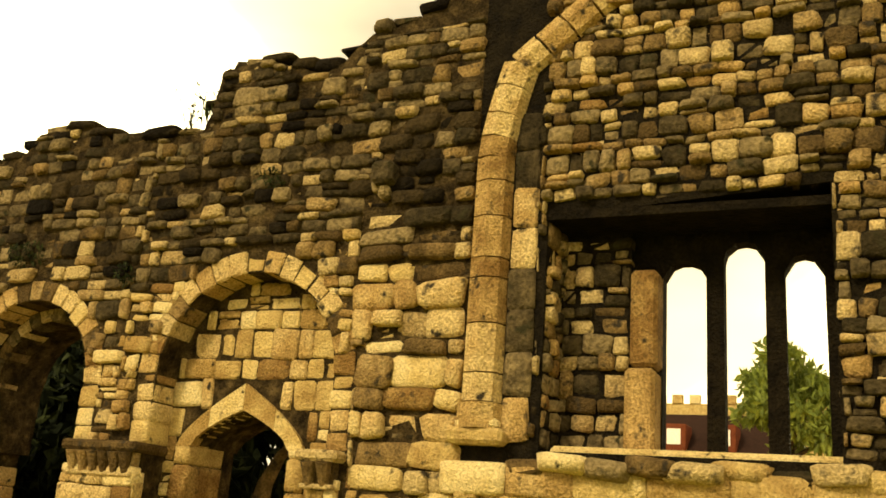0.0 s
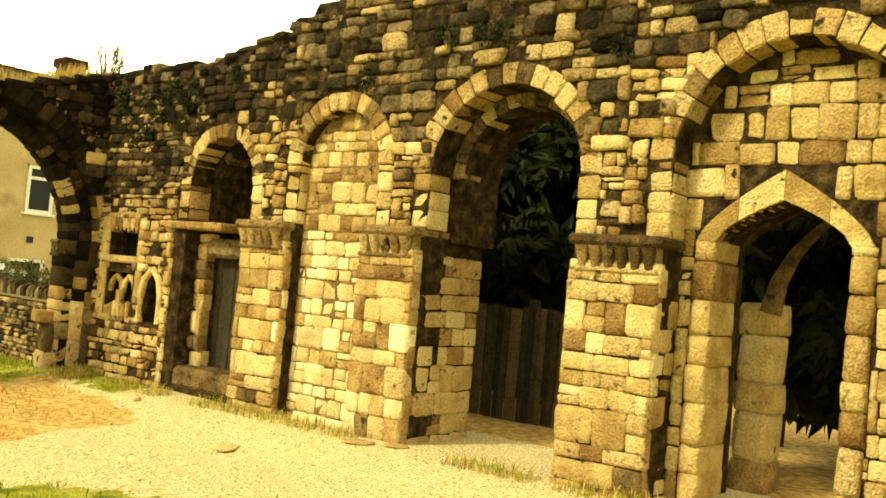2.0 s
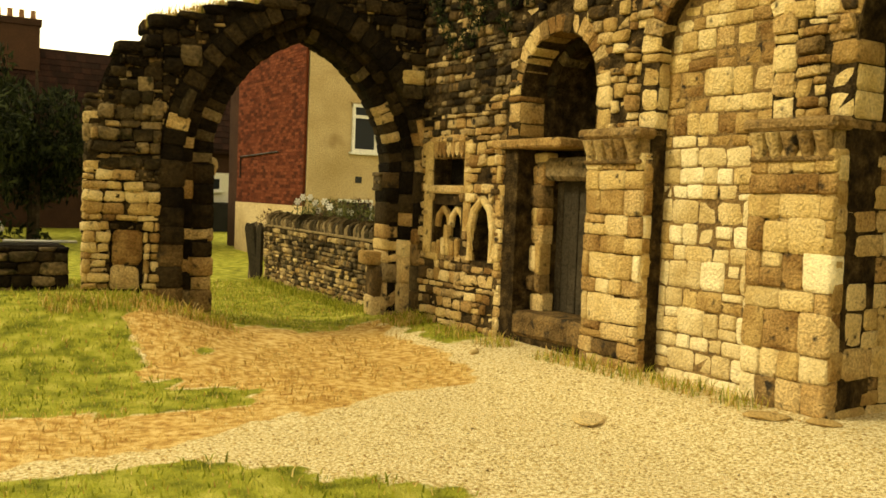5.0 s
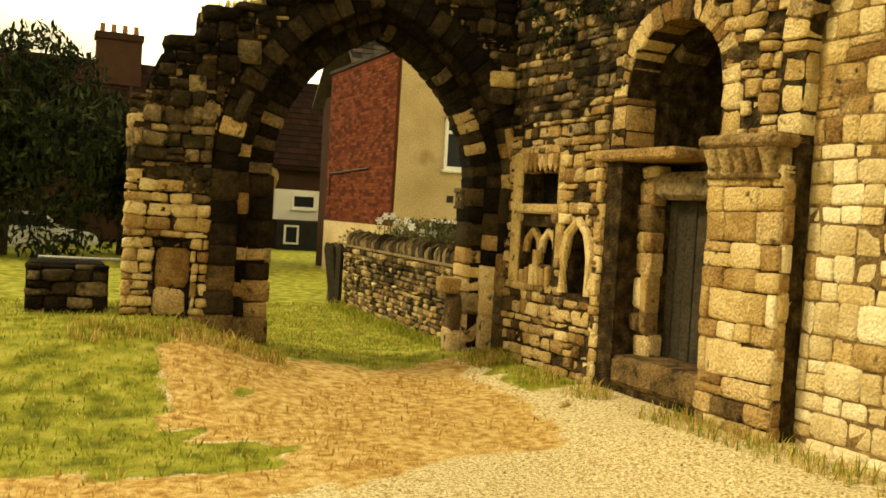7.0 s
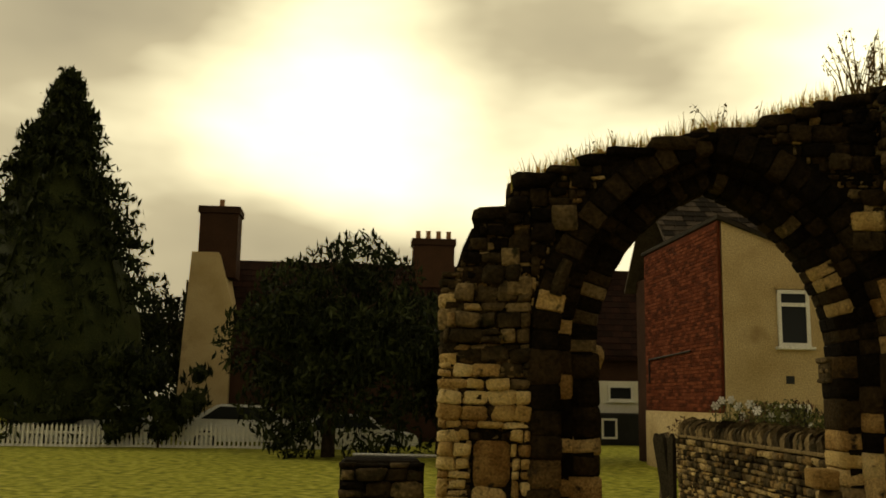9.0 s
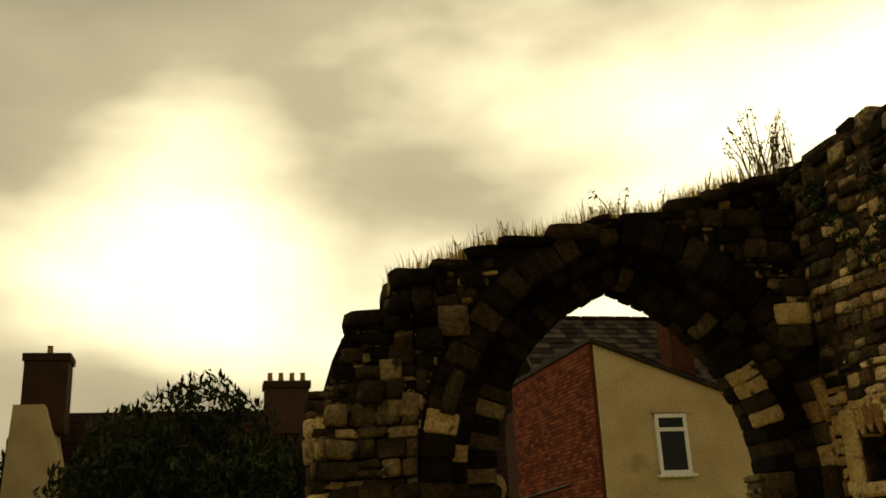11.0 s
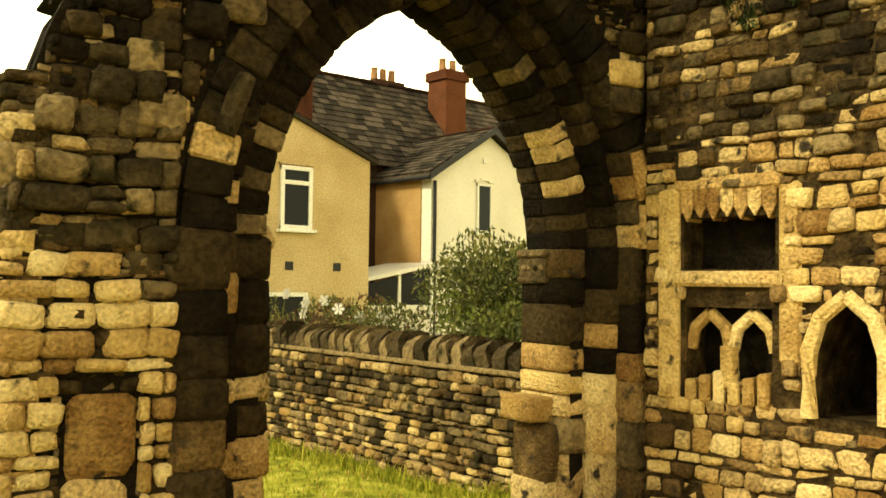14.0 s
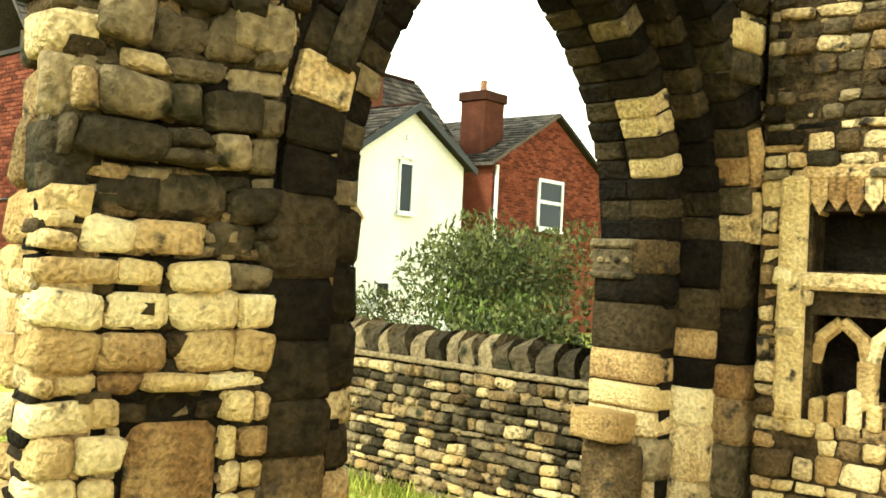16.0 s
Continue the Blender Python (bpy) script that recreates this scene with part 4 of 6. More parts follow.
# centre, half width, rise, width of the ring, front and back of each order
ORDERS = [(-1.50, 1.30, 1.66, 0.22, 0.0, 0.17), (-1.49, 1.20, 1.58, 0.24, 0.172, 0.34), (-1.46, 1.01, 1.45, 0.24, 0.342, 0.80)]
bm = bmesh.new()
for k, (c, h, rise, r_w, v0, v1) in enumerate(ORDERS):
    h, rise = h + 0.03, rise + 0.03
    core(bm, (-3.74, -3.72, -3.2)[k], 0.5, flat(-0.3), arch_top, [(c - h, c + h, flat(-0.5), pointed_head(c, h, SPRING, rise))], v0 + 0.03 * (k == 0), v1)
bmesh.ops.remove_doubles(bm, verts=bm.verts[:], dist=0.0012)
wall_arch = thing("wall_arch", bm, M_MORTAR_DARK, "sooted stone wall with a tall pointed arch", "wall", kind="structure", m=M_AW)
masA = Masonry(wall_arch, lambda p: p.z + (0 if p.x < -2.9 else 0.8))
ring_out = pointed_head(-1.50, 1.53, SPRING, 1.89)


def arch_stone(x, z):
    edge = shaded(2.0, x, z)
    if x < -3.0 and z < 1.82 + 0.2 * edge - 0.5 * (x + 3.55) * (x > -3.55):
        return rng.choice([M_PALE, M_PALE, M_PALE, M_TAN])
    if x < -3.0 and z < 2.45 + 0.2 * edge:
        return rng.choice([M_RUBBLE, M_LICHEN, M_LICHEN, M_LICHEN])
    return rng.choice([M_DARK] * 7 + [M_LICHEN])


def free_arch(x, z):
    if z > lerp_line(ARCH_TOP, x) - 0.02 or (-3.50 < x < -3.2 and 0.45 < z < 1.12):
        return False
    if x > -3.03 and z < 1.9:
        return False
    return not (-3.03 < x < 0.03 and z < ring_out(x) + 0.01)


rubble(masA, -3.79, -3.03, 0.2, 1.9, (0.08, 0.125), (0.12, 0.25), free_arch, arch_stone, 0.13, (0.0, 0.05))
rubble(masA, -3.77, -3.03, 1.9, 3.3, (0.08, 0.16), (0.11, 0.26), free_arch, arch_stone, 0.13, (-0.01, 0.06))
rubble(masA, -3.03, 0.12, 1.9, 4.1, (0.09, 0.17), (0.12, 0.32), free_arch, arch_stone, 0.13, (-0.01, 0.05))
masA.lay([(-3.35, 0.93, 0.27, 0.36), (-3.36, 0.62, 0.27, 0.25)], lambda x, z: M_TAN, depth=0.12, proud=(-0.01, 0.0), tilt=1.5)
masA.lay([(-0.30, 2.92, 0.26, 0.15)], lambda x, z: M_PALE, cut=True, proud=(0.05, 0.06), depth=0.2)
masA.lay([(-0.30, 2.76, 0.24, 0.14), (-3.12, 2.38, 0.2, 0.15), (-0.5, 3.42, 0.15, 0.12), (-2.75, 2.95, 0.2, 0.2), (-3.2, 2.62, 0.14, 0.14)], lambda x, z: M_LICHEN, cut=True, proud=(0.03, 0.05))

# pale blocks among the sooted ones: one list for each order
PALE_AT = [[(-2.91, 2.19), (-0.16, 2.24), (-0.13, 1.98)], [(-2.76, 2.07), (-0.30, 2.0)], [(-0.86, 2.86), (-0.52, 2.52), (-0.44, 2.24)]]
for k, (c, h, rise, r_w, v0, v1) in enumerate(ORDERS):
    rho = (h * h + rise * rise) / (2 * h)
    end = math.degrees(math.atan2(rise, rho - h))

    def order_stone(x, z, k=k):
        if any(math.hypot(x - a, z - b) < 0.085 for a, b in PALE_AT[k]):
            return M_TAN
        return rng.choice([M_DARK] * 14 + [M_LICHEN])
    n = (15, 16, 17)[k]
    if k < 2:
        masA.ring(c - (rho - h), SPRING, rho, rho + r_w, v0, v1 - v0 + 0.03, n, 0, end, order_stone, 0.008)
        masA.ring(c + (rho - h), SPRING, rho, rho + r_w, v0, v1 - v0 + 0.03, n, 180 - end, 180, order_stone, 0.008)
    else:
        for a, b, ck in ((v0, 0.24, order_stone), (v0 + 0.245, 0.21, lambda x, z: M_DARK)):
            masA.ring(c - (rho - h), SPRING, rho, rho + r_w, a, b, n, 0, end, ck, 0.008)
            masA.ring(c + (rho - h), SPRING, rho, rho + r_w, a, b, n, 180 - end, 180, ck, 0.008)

# what is left of the hood: a thin rib on each side
hood_h, hood_rise = 1.34, 1.70
hood_rho = (hood_h ** 2 + hood_rise ** 2) / (2 * hood_h)
for side, lo, hi in ((1, 0, 9), (1, 10, 20), (-1, 15, 25)):
    bm = bmesh.new()
    arc = [radians(lo + (hi - lo) * i / 5) for i in range(6)]
    pts = [(-1.5 + side * (hood_rho * math.cos(a) - (hood_rho - hood_h)), SPRING + hood_rho * math.sin(a)) for a in arc]
    tube(bm, [(x + side * 0.05, -0.015, z) for x, z in pts], [0.05, 0.056, 0.054, 0.057, 0.052, 0.045], 8)
    part("hood_rib", bm, M_TAN if side > 0 else M_LICHEN, wall_arch, "worn strip of the arch hood")


# jambs of the three orders on both sides; pale where the stone was renewed or washed clean
def jamb(x0, x1, v0, v1, beds):
    z = -0.05
    for top, mat in beds:
        masA.lay([((x0 + x1) / 2, (z + top) / 2, x1 - x0 + 0.015, top - z - 0.008)], lambda x, q, m=mat: m, cut=True, depth=v1 - v0, frame_m=Matrix.Translation((0, v0, 0)), proud=(0.0, 0.025), tilt=0.5)
        z = top


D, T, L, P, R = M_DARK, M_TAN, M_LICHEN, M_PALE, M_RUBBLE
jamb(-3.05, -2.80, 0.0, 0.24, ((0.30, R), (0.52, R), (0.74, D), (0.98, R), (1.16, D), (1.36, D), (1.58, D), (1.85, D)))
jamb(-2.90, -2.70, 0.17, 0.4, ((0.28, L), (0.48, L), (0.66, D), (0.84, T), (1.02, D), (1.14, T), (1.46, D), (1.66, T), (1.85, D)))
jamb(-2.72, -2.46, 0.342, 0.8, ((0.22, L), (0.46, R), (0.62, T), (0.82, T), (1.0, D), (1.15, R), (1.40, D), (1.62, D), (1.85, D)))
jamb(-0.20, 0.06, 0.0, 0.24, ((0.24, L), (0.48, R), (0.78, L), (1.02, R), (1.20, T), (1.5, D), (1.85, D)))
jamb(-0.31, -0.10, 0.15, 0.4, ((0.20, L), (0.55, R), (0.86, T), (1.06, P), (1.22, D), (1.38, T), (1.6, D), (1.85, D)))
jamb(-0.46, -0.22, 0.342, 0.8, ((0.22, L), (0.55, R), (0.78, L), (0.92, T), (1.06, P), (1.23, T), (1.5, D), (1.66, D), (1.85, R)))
masA.lay([(-0.56, 0.83, 0.2, 0.15)], lambda x, z: M_PALE, cut=True, depth=0.3, frame_m=Matrix.Translation((0, 0.45, 0)), proud=(0.0, 0.01))
masA.lay([(-0.41, 0.18, 0.30, 0.38), (-0.41, 0.54, 0.28, 0.36)], lambda x, z: M_RUBBLE, cut=True, depth=0.35, frame_m=Matrix.Translation((0, 0.4, 0)), proud=(0.0, 0.01))
# broken end of the wall, seen from the lawn
rubble(masA, -0.36, 0.0, 0.2, 2.5, (0.1, 0.17), (0.14, 0.3), lambda a, b: True, arch_stone, 0.14, (0.0, 0.06), frame_m=Matrix.Translation((-3.745, 0, 0)) @ FACE_MX)
x = -3.5
while x < -0.1:
    w, h = rng.uniform(0.18, 0.4), rng.uniform(0.06, 0.12)
    for d in (0.1, 0.4, 0.68):
        masA.lay([(x + w / 2, lerp_line(ARCH_TOP, x + w / 2) + h * 0.2, w, h)], lambda a, b: M_DARK, depth=0.3, frame_m=Matrix.Translation((0, d - 0.1, 0)), proud=(0, 0.06), tilt=6)
    x += w * 0.9
masA.build()
# imposts: a moulded slab with beads on one side, a worn lump on the other
bm = boxes((-0.52, -0.30, 0.50, 0.80, 1.80, 1.85), (-0.50, -0.30, 0.52, 0.80, 1.66, 1.80), (-0.515, -0.30, 0.50, 0.80, 1.63, 1.67), bevel=0.012)
for i in range(4):
    bmesh.ops.create_icosphere(bm, subdivisions=1, radius=0.022, matrix=Matrix.Translation((-0.50, 0.55 + 0.06 * i, 1.73)))
part("impost", bm, M_LICHEN, wall_arch, "carved sooted impost")
bm = bmesh.new()
bmesh.ops.create_icosphere(bm, subdivisions=2, radius=1.0)
for v in bm.verts:
    v.co = Vector((-2.47 + v.co.x * 0.085, 0.46 + v.co.y * 0.1, 1.82 + v.co.z * 0.11)) + Vector((noise.noise(v.co * 2), noise.noise(v.co * 2 + Vector((5, 0, 0))), noise.noise(v.co * 2 + Vector((0, 7, 0))))) * 0.03
part("impost", bm, M_RUBBLE, wall_arch, "worn lump of a carved impost", smooth=True)

# ---- the boarded door in the small arch ----
door_boards = thing("boarded_gate", None, None, "grey weathered board gate in the small arch", "gate", m=M_ARC)
for i in range(8):
    a = 2.07 + i * 0.118
    bm = boxes((a, a + 0.113, 0.36 + 0.006 * (i % 2), 0.39 + 0.006 * (i % 2), 0.5, 1.77 + 0.02 * (i % 3)), bevel=0.005)
    part("board", bm, M_WOOD, door_boards)
for z in (0.7, 1.5):
    part("rail", boxes((2.07, 3.02, 0.40, 0.44, z, z + 0.1)), M_WOOD, door_boards)

# ---- the fence and the dark growth behind the wall ----
fence = thing("board_fence", None, None, "dark close-boarded timber fence behind the arches", "fence", m=M_ARC)
fb = boxes((0, 0.078, 0, 0.02, 0.05, 1.52), bevel=0.004)
fence_me = finish("board", fb, M_WOOD)
for i in range(38):
    ob = new("board", fence_me)
    ob.parent = fence
    ob.matrix_basis = Matrix.Translation((3.6 + i * 0.085, 2.5 + 0.014 * (i % 2), rng.uniform(-0.03, 0.02)))
for i in range(3):
    part("post", boxes((3.6 + i * 1.5, 3.7 + i * 1.5, 2.54, 2.64, -0.2, 1.62)), M_WOOD, fence)


def thicket(name, m, size, n_clump, label, mat, seed, per=520, leaf=0.09, heart=0.72, long=1.6):
    """A dense dark mass of bushes: stems and many leaf clumps round a lumpy heart."""
    r = random.Random(seed)
    root = thing(name, None, None, label, "bush", m=m)
    bm = bmesh.new()
    w, d, h = size
    cs = []
    for _ in range(n_clump):
        c = (r.uniform(-w, w), r.uniform(-d, d), r.uniform(0.08, 1) ** 0.8 * h, r.uniform(0.35, 0.6) * min(w, d, h) ** 0.5)
        cs.append(c)
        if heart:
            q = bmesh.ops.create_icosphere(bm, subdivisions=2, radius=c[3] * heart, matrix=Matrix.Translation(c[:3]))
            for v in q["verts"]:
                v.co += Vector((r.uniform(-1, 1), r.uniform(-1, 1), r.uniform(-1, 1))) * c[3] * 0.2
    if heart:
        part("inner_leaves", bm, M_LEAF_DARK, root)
    else:
        bm.free()
    leaf_cloud(clump_spots([(x, y, z, q * 1.1) for x, y, z, q in cs], per, seed), leaf, mat, "leaves", root, seed, long)
    bm = bmesh.new()
    x, y = r.uniform(-w, w) * 0.3, r.uniform(-d, d) * 0.3
    tube(bm, [(x, y, -0.3), (x + 0.06, y, h * 0.3), (x + 0.1, y, h * 0.6)], [0.05, 0.035, 0.015], 7)
    part("stem", bm, M_BARK, root)
    return root


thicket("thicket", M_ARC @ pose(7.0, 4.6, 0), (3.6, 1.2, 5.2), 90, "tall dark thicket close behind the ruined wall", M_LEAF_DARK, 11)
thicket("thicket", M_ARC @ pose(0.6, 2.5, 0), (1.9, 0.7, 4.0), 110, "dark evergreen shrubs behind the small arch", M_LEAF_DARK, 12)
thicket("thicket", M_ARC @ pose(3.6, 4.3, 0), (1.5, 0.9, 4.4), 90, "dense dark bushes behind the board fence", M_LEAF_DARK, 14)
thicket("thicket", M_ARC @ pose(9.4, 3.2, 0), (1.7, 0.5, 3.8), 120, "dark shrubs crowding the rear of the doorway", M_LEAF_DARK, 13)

# ---- garden wall beyond the arch ----
GW_YAW = math.degrees(math.atan2(5.6, 0.36))
M_GW = pose(-0.28, 0.86, 0, 0, 0, GW_YAW)   # x runs along the wall, away from the arch; the seen face is +y
GW_L = 5.5
garden_wall = thing("wall_garden", boxes((0, GW_L, -0.36, -0.02, -0.3, 0.98)), M_MORTAR_DARK, "low rubble garden wall with standing coping stones", "wall", kind="structure", m=M_GW)
masG = Masonry(garden_wall, lambda p: p.x)
FACE_Y = Matrix(((-1, 0, 0, 0), (0, -1, 0, 0), (0, 0, 1, 0), (0, 0, 0, 1)))
rubble(masG, -GW_L, 0.0, -0.05, 0.95, (0.05, 0.11), (0.07, 0.2), lambda a, b: True, lambda x, z: rng.choice([M_RUBBLE, M_LICHEN, M_RUBBLE, M_LICHEN, M_PALE if z < 0.6 else M_LICHEN]), 0.1, (0.0, 0.04), frame_m=FACE_Y)
masG.lay(courses(-0.36, -0.02, -0.05, 0.95, (0.07, 0.14), (0.1, 0.2), lambda a, b: True), lambda x, z: M_RUBBLE, frame_m=Matrix.Translation((GW_L, 0, 0)) @ FACE_X, depth=0.1, proud=(0.01, 0.04))
masG.build()
part("coping_bed", boxes((-0.02, GW_L + 0.02, -0.4, 0.03, 0.96, 1.0), bevel=0.01), M_LICHEN, garden_wall)
cope = []
for k in range(3):
    bm = bmesh.new()
    n = 8
    prism(bm, [(-0.19, 0.0)] + [(-0.19 * math.cos(math.pi * i / n), 0.10 + 0.12 * math.sin(math.pi * i / n)) for i in range(n + 1)] + [(0.19, 0.0)], -0.055, 0.055)
    rr = random.Random(k)
    for v in bm.verts:
        v.co += Vector((rr.uniform(-1, 1), rr.uniform(-1, 1), rr.uniform(-1, 1))) * 0.012
    bmesh.ops.recalc_face_normals(bm, faces=bm.faces[:])
    cope.append(finish("coping_stone", bm, M_LICHEN))
x = 0.05
while x < GW_L:
    ob = new("coping_stone", rng.choice(cope))
    ob.parent = garden_wall
    ob.matrix_basis = Matrix.Translation((x, -0.19, 0.99)) @ Matrix.Rotation(radians(90), 4, "Z") @ Matrix.Rotation(radians(rng.uniform(8, 24)), 4, "X") @ Matrix.Diagonal((1, rng.uniform(0.8, 1.5), rng.uniform(0.85, 1.1), 1))
    x += rng.uniform(0.12, 0.19)
for i in range(4):
    a = 5.65 + i * 0.16
    bm = bmesh.new()
    prism(bm, [(-0.05, -0.2), (0.05, -0.2), (0.045, 0.86 + 0.04 * (i % 2)), (0.0, 0.95), (-0.045, 0.88)], -0.045, 0.045)
    bmesh.ops.recalc_face_normals(bm, faces=bm.faces[:])
    thing("timber_stake", bm, M_WOOD, "leaning grey split timber stake at the wall end", "post", "stakes at the wall end", m=M_GW @ pose(a, 0.06, 0.05, rng.uniform(-6, 6), rng.uniform(-8, 8), 40))

# low block with a pale pole on it, by the lawn
low = thing("low_wall_stub", boxes((-4.72, -4.02, 0.75, 1.35, 0.2, 0.93), bevel=0.04), M_MORTAR_DARK, "low stub of dark stone wall on the lawn", "wall")
masL = Masonry(low, lambda p: p.z)
masL.lay(courses(-4.72, -4.02, 0.35, 0.92, (0.1, 0.17), (0.14, 0.3), lambda a, b: True), lambda x, z: rng.choice([M_DARK, M_LICHEN]), frame_m=Matrix.Translation((0, 0.75, 0)), proud=(0.02, 0.06))
masL.build()
bm = bmesh.new()
tube(bm, [(-4.62, 1.0, 0.965), (-3.9, 1.02, 0.955)], [0.014, 0.014], 8)
thing("pale_pole", bm, M_METAL, "thin pale metal pole laid along the wall stub", "pole")


# ---- houses ----
def gable_roof(bm, x0, x1, y0, y1, ze, zr, over=0.25, thick=0.10, along="x"):
    ym = (y0 + y1) / 2
    s = (zr - ze) / (ym - y0)
    for sgn, ye in ((1, y0), (-1, y1)):
        o = ye - sgn * over
        zo = ze - s * over
        vs = [(x0 - over, o, zo), (x1 + over, o, zo), (x1 + over, ym, zr), (x0 - over, ym, zr)]
        lo = [bm.verts.new(v) for v in vs]
        hi = [bm.verts.new((a, b, c + thick)) for a, b, c in vs]
        for f in ((0, 1, 2, 3),):
            bm.faces.new([hi[i] for i in f])
            bm.faces.new([lo[i] for i in reversed(f)])
        for i in range(4):
            bm.faces.new((lo[i], lo[(i + 1) % 4], hi[(i + 1) % 4], hi[i]))
    bmesh.ops.recalc_face_normals(bm, faces=bm.faces[:])


def slate_courses(parent, p0, along, up, length, run, course, width, mat, name="slate_course"):
    """Overlapping rows of slates on a slope, joined, each slate with its own edge."""
    along, up = Vector(along).normalized(), Vector(up).normalized()
    nrm = along.cross(up).normalized()
    if nrm.z < 0:
        nrm = -nrm
    verts, faces = [], []
    rows = int(run / course)
    for j in range(rows):
        u = -width * rng.random()
        while u < length:
            a, b = max(0, u), min(length, u + width * rng.uniform(0.92, 1.0) - 0.012)
            if b - a > 0.03:
                lift = rng.uniform(0.0, 0.008)
                base = Vector(p0) + up * (j * course)
                k = len(verts)
                for uu, vv, hh in ((a, 0, 0.028 + lift), (b, 0, 0.028 + lift), (b, course * 1.12, 0.008), (a, course * 1.12, 0.008), (a, 0, 0.0), (b, 0, 0.0)):
                    verts.append(tuple(base + along * uu + up * vv + nrm * hh))
                faces += [(k, k + 1, k + 2, k + 3), (k + 4, k + 5, k + 1, k)]
            u += width
    me = bpy.data.meshes.new(name)
    me.from_pydata(verts, [], faces)
    me.materials.append(mat)
    ob = new(name, me)
    ob.parent = parent
    tagged(ob, kind="stuff")


def window(parent, x0, x1, z0, z1, y, bar=0.0, frame_w=0.07, sill=True):
    """A white framed window in a wall that looks to -y."""
    w = part("window", boxes((x0, x0 + frame_w, y - 0.03, y + 0.05, z0, z1), (x1 - frame_w, x1, y - 0.03, y + 0.05, z0, z1), (x0, x1, y - 0.032, y + 0.05, z1 - frame_w, z1), (x0, x1, y - 0.032, y + 0.05, z0, z0 + frame_w)), M_UPVC, parent)
    if bar:
        part("transom", boxes((x0 + frame_w, x1 - frame_w, y - 0.035, y + 0.05, bar, bar + frame_w)), M_UPVC, w)
    part("pane", boxes((x0 + 0.02, x1 - 0.02, y + 0.0, y + 0.02, z0 + 0.02, z1 - 0.02)), M_GLASS, w)
    if sill:
        part("sill", boxes((x0 - 0.06, x1 + 0.06, y - 0.10, y + 0.02, z0 - 0.06, z0 - 0.002), bevel=0.008), M_UPVC, w)
    return w


def chimney(parent, x0, x1, y0, y1, z0, z1, pots, mat=None):
    c = part("chimney", boxes((x0, x1, y0, y1, z0, z1 - 0.25), (x0 - 0.06, x1 + 0.06, y0 - 0.06, y1 + 0.06, z1 - 0.25, z1), bevel=0.01), mat or M_BRICK_DARK, parent)
    for i in range(pots):
        m = x0 + (x1 - x0) * (i + 0.5) / pots
        bm = bmesh.new()
        tube(bm, [(m, (y0 + y1) / 2, z1 - 0.02), (m, (y0 + y1) / 2, z1 + 0.3), (m, (y0 + y1) / 2, z1 + 0.34)], [0.10, 0.085, 0.105], 10)
        part("chimney_pot", bm, M_POT, c)
    return c


def brick_face(parent, o, u, length, z0, z1_at, mat, out):
    """Courses of bricks on a wall face, joined: o the lower corner, u the way along, out the way they stand proud."""
    u, out = Vector(u).normalized(), Vector(out).normalized()
    verts, faces = [], []
    z, row = z0, 0
    while True:
        x = -0.11 * (row % 2)
        any_brick = False
        while x < length:
            a, b = max(0.0, x), min(length, x + 0.215)
            if b - a > 0.03 and z + 0.065 < z1_at((a + b) / 2):
                any_brick = True
                k = len(verts)
                p = rng.uniform(0.006, 0.012)
                for uu, zz in ((a, z), (b, z), (b, z + 0.065), (a, z + 0.065)):
                    q = Vector(o) + u * uu
                    verts.append((q.x, q.y, zz))
                for uu, zz in ((a + 0.004, z + 0.004), (b - 0.004, z + 0.004), (b - 0.004, z + 0.061), (a + 0.004, z + 0.061)):
                    q = Vector(o) + u * uu + out * p
                    verts.append((q.x, q.y, zz))
                faces.append((k + 4, k + 5, k + 6, k + 7))
                faces += [(k + i, k + (i + 1) % 4, k + 4 + (i + 1) % 4, k + 4 + i) for i in range(4)]
            x += 0.225
        if not any_brick:
            break
        z += 0.075
        row += 1
    me = bpy.data.meshes.new("brickwork")
    me.from_pydata(verts, [], faces)
    me.materials.append(mat)
    ob = new("brickwork", me)
    ob.parent = parent
    tagged(ob, kind="stuff")


def slope_box(bm, pts, y0, y1):
    prism(bm, pts, y0, y1)
    bmesh.ops.recalc_face_normals(bm, faces=bm.faces[:])
    return bm


# cream house with the bare brick side
cream = thing("cream_house", None, None, "cream rendered house with bare red brick side", "house")
HX, HY, HE = 2.36, 10.2, 5.34
part("wall", slope_box(bmesh.new(), [(HX, -0.2), (HE, -0.2), (HE, 3.88), (HX + 0.02, 5.0)], HY, HY + 4.8), M_RENDER, cream)
part("side_wall", boxes((HX - 0.06, HX - 0.004, HY + 0.05, HY + 4.8, 1.27, 4.98)), M_BRICK, cream, "weathered red brick side wall")
brick_face(cream, (HX - 0.062, HY + 0.05, 0), (0, 1, 0), 4.7, 1.3, lambda u: 4.95, M_BRICK, (-1, 0, 0))
part("plinth", boxes((HX - 0.075, HX - 0.002, HY + 0.02, HY + 4.82, -0.2, 1.27)), M_RENDER, cream)
part("roof", slope_box(bmesh.new(), [(HX - 0.1, 5.0), (HX - 0.1, 5.08), (HE + 0.15, 3.90), (HE + 0.15, 3.82)], HY - 0.08, HY + 4.9), M_SLATE, cream)
slate_courses(cream, (HE + 0.15, HY - 0.06, 3.91), (0, 1, 0), (HX - 0.1 - HE - 0.15, 0, 1.17), 4.9, 3.25, 0.2, 0.28, M_SLATE)
window(cream, 3.42, 4.06, 2.55, 3.64, HY - 0.02, bar=3.32)
part("hood_mould", boxes((3.38, 4.1, HY - 0.06, HY, 3.66, 3.70)), M_RENDER, cream)
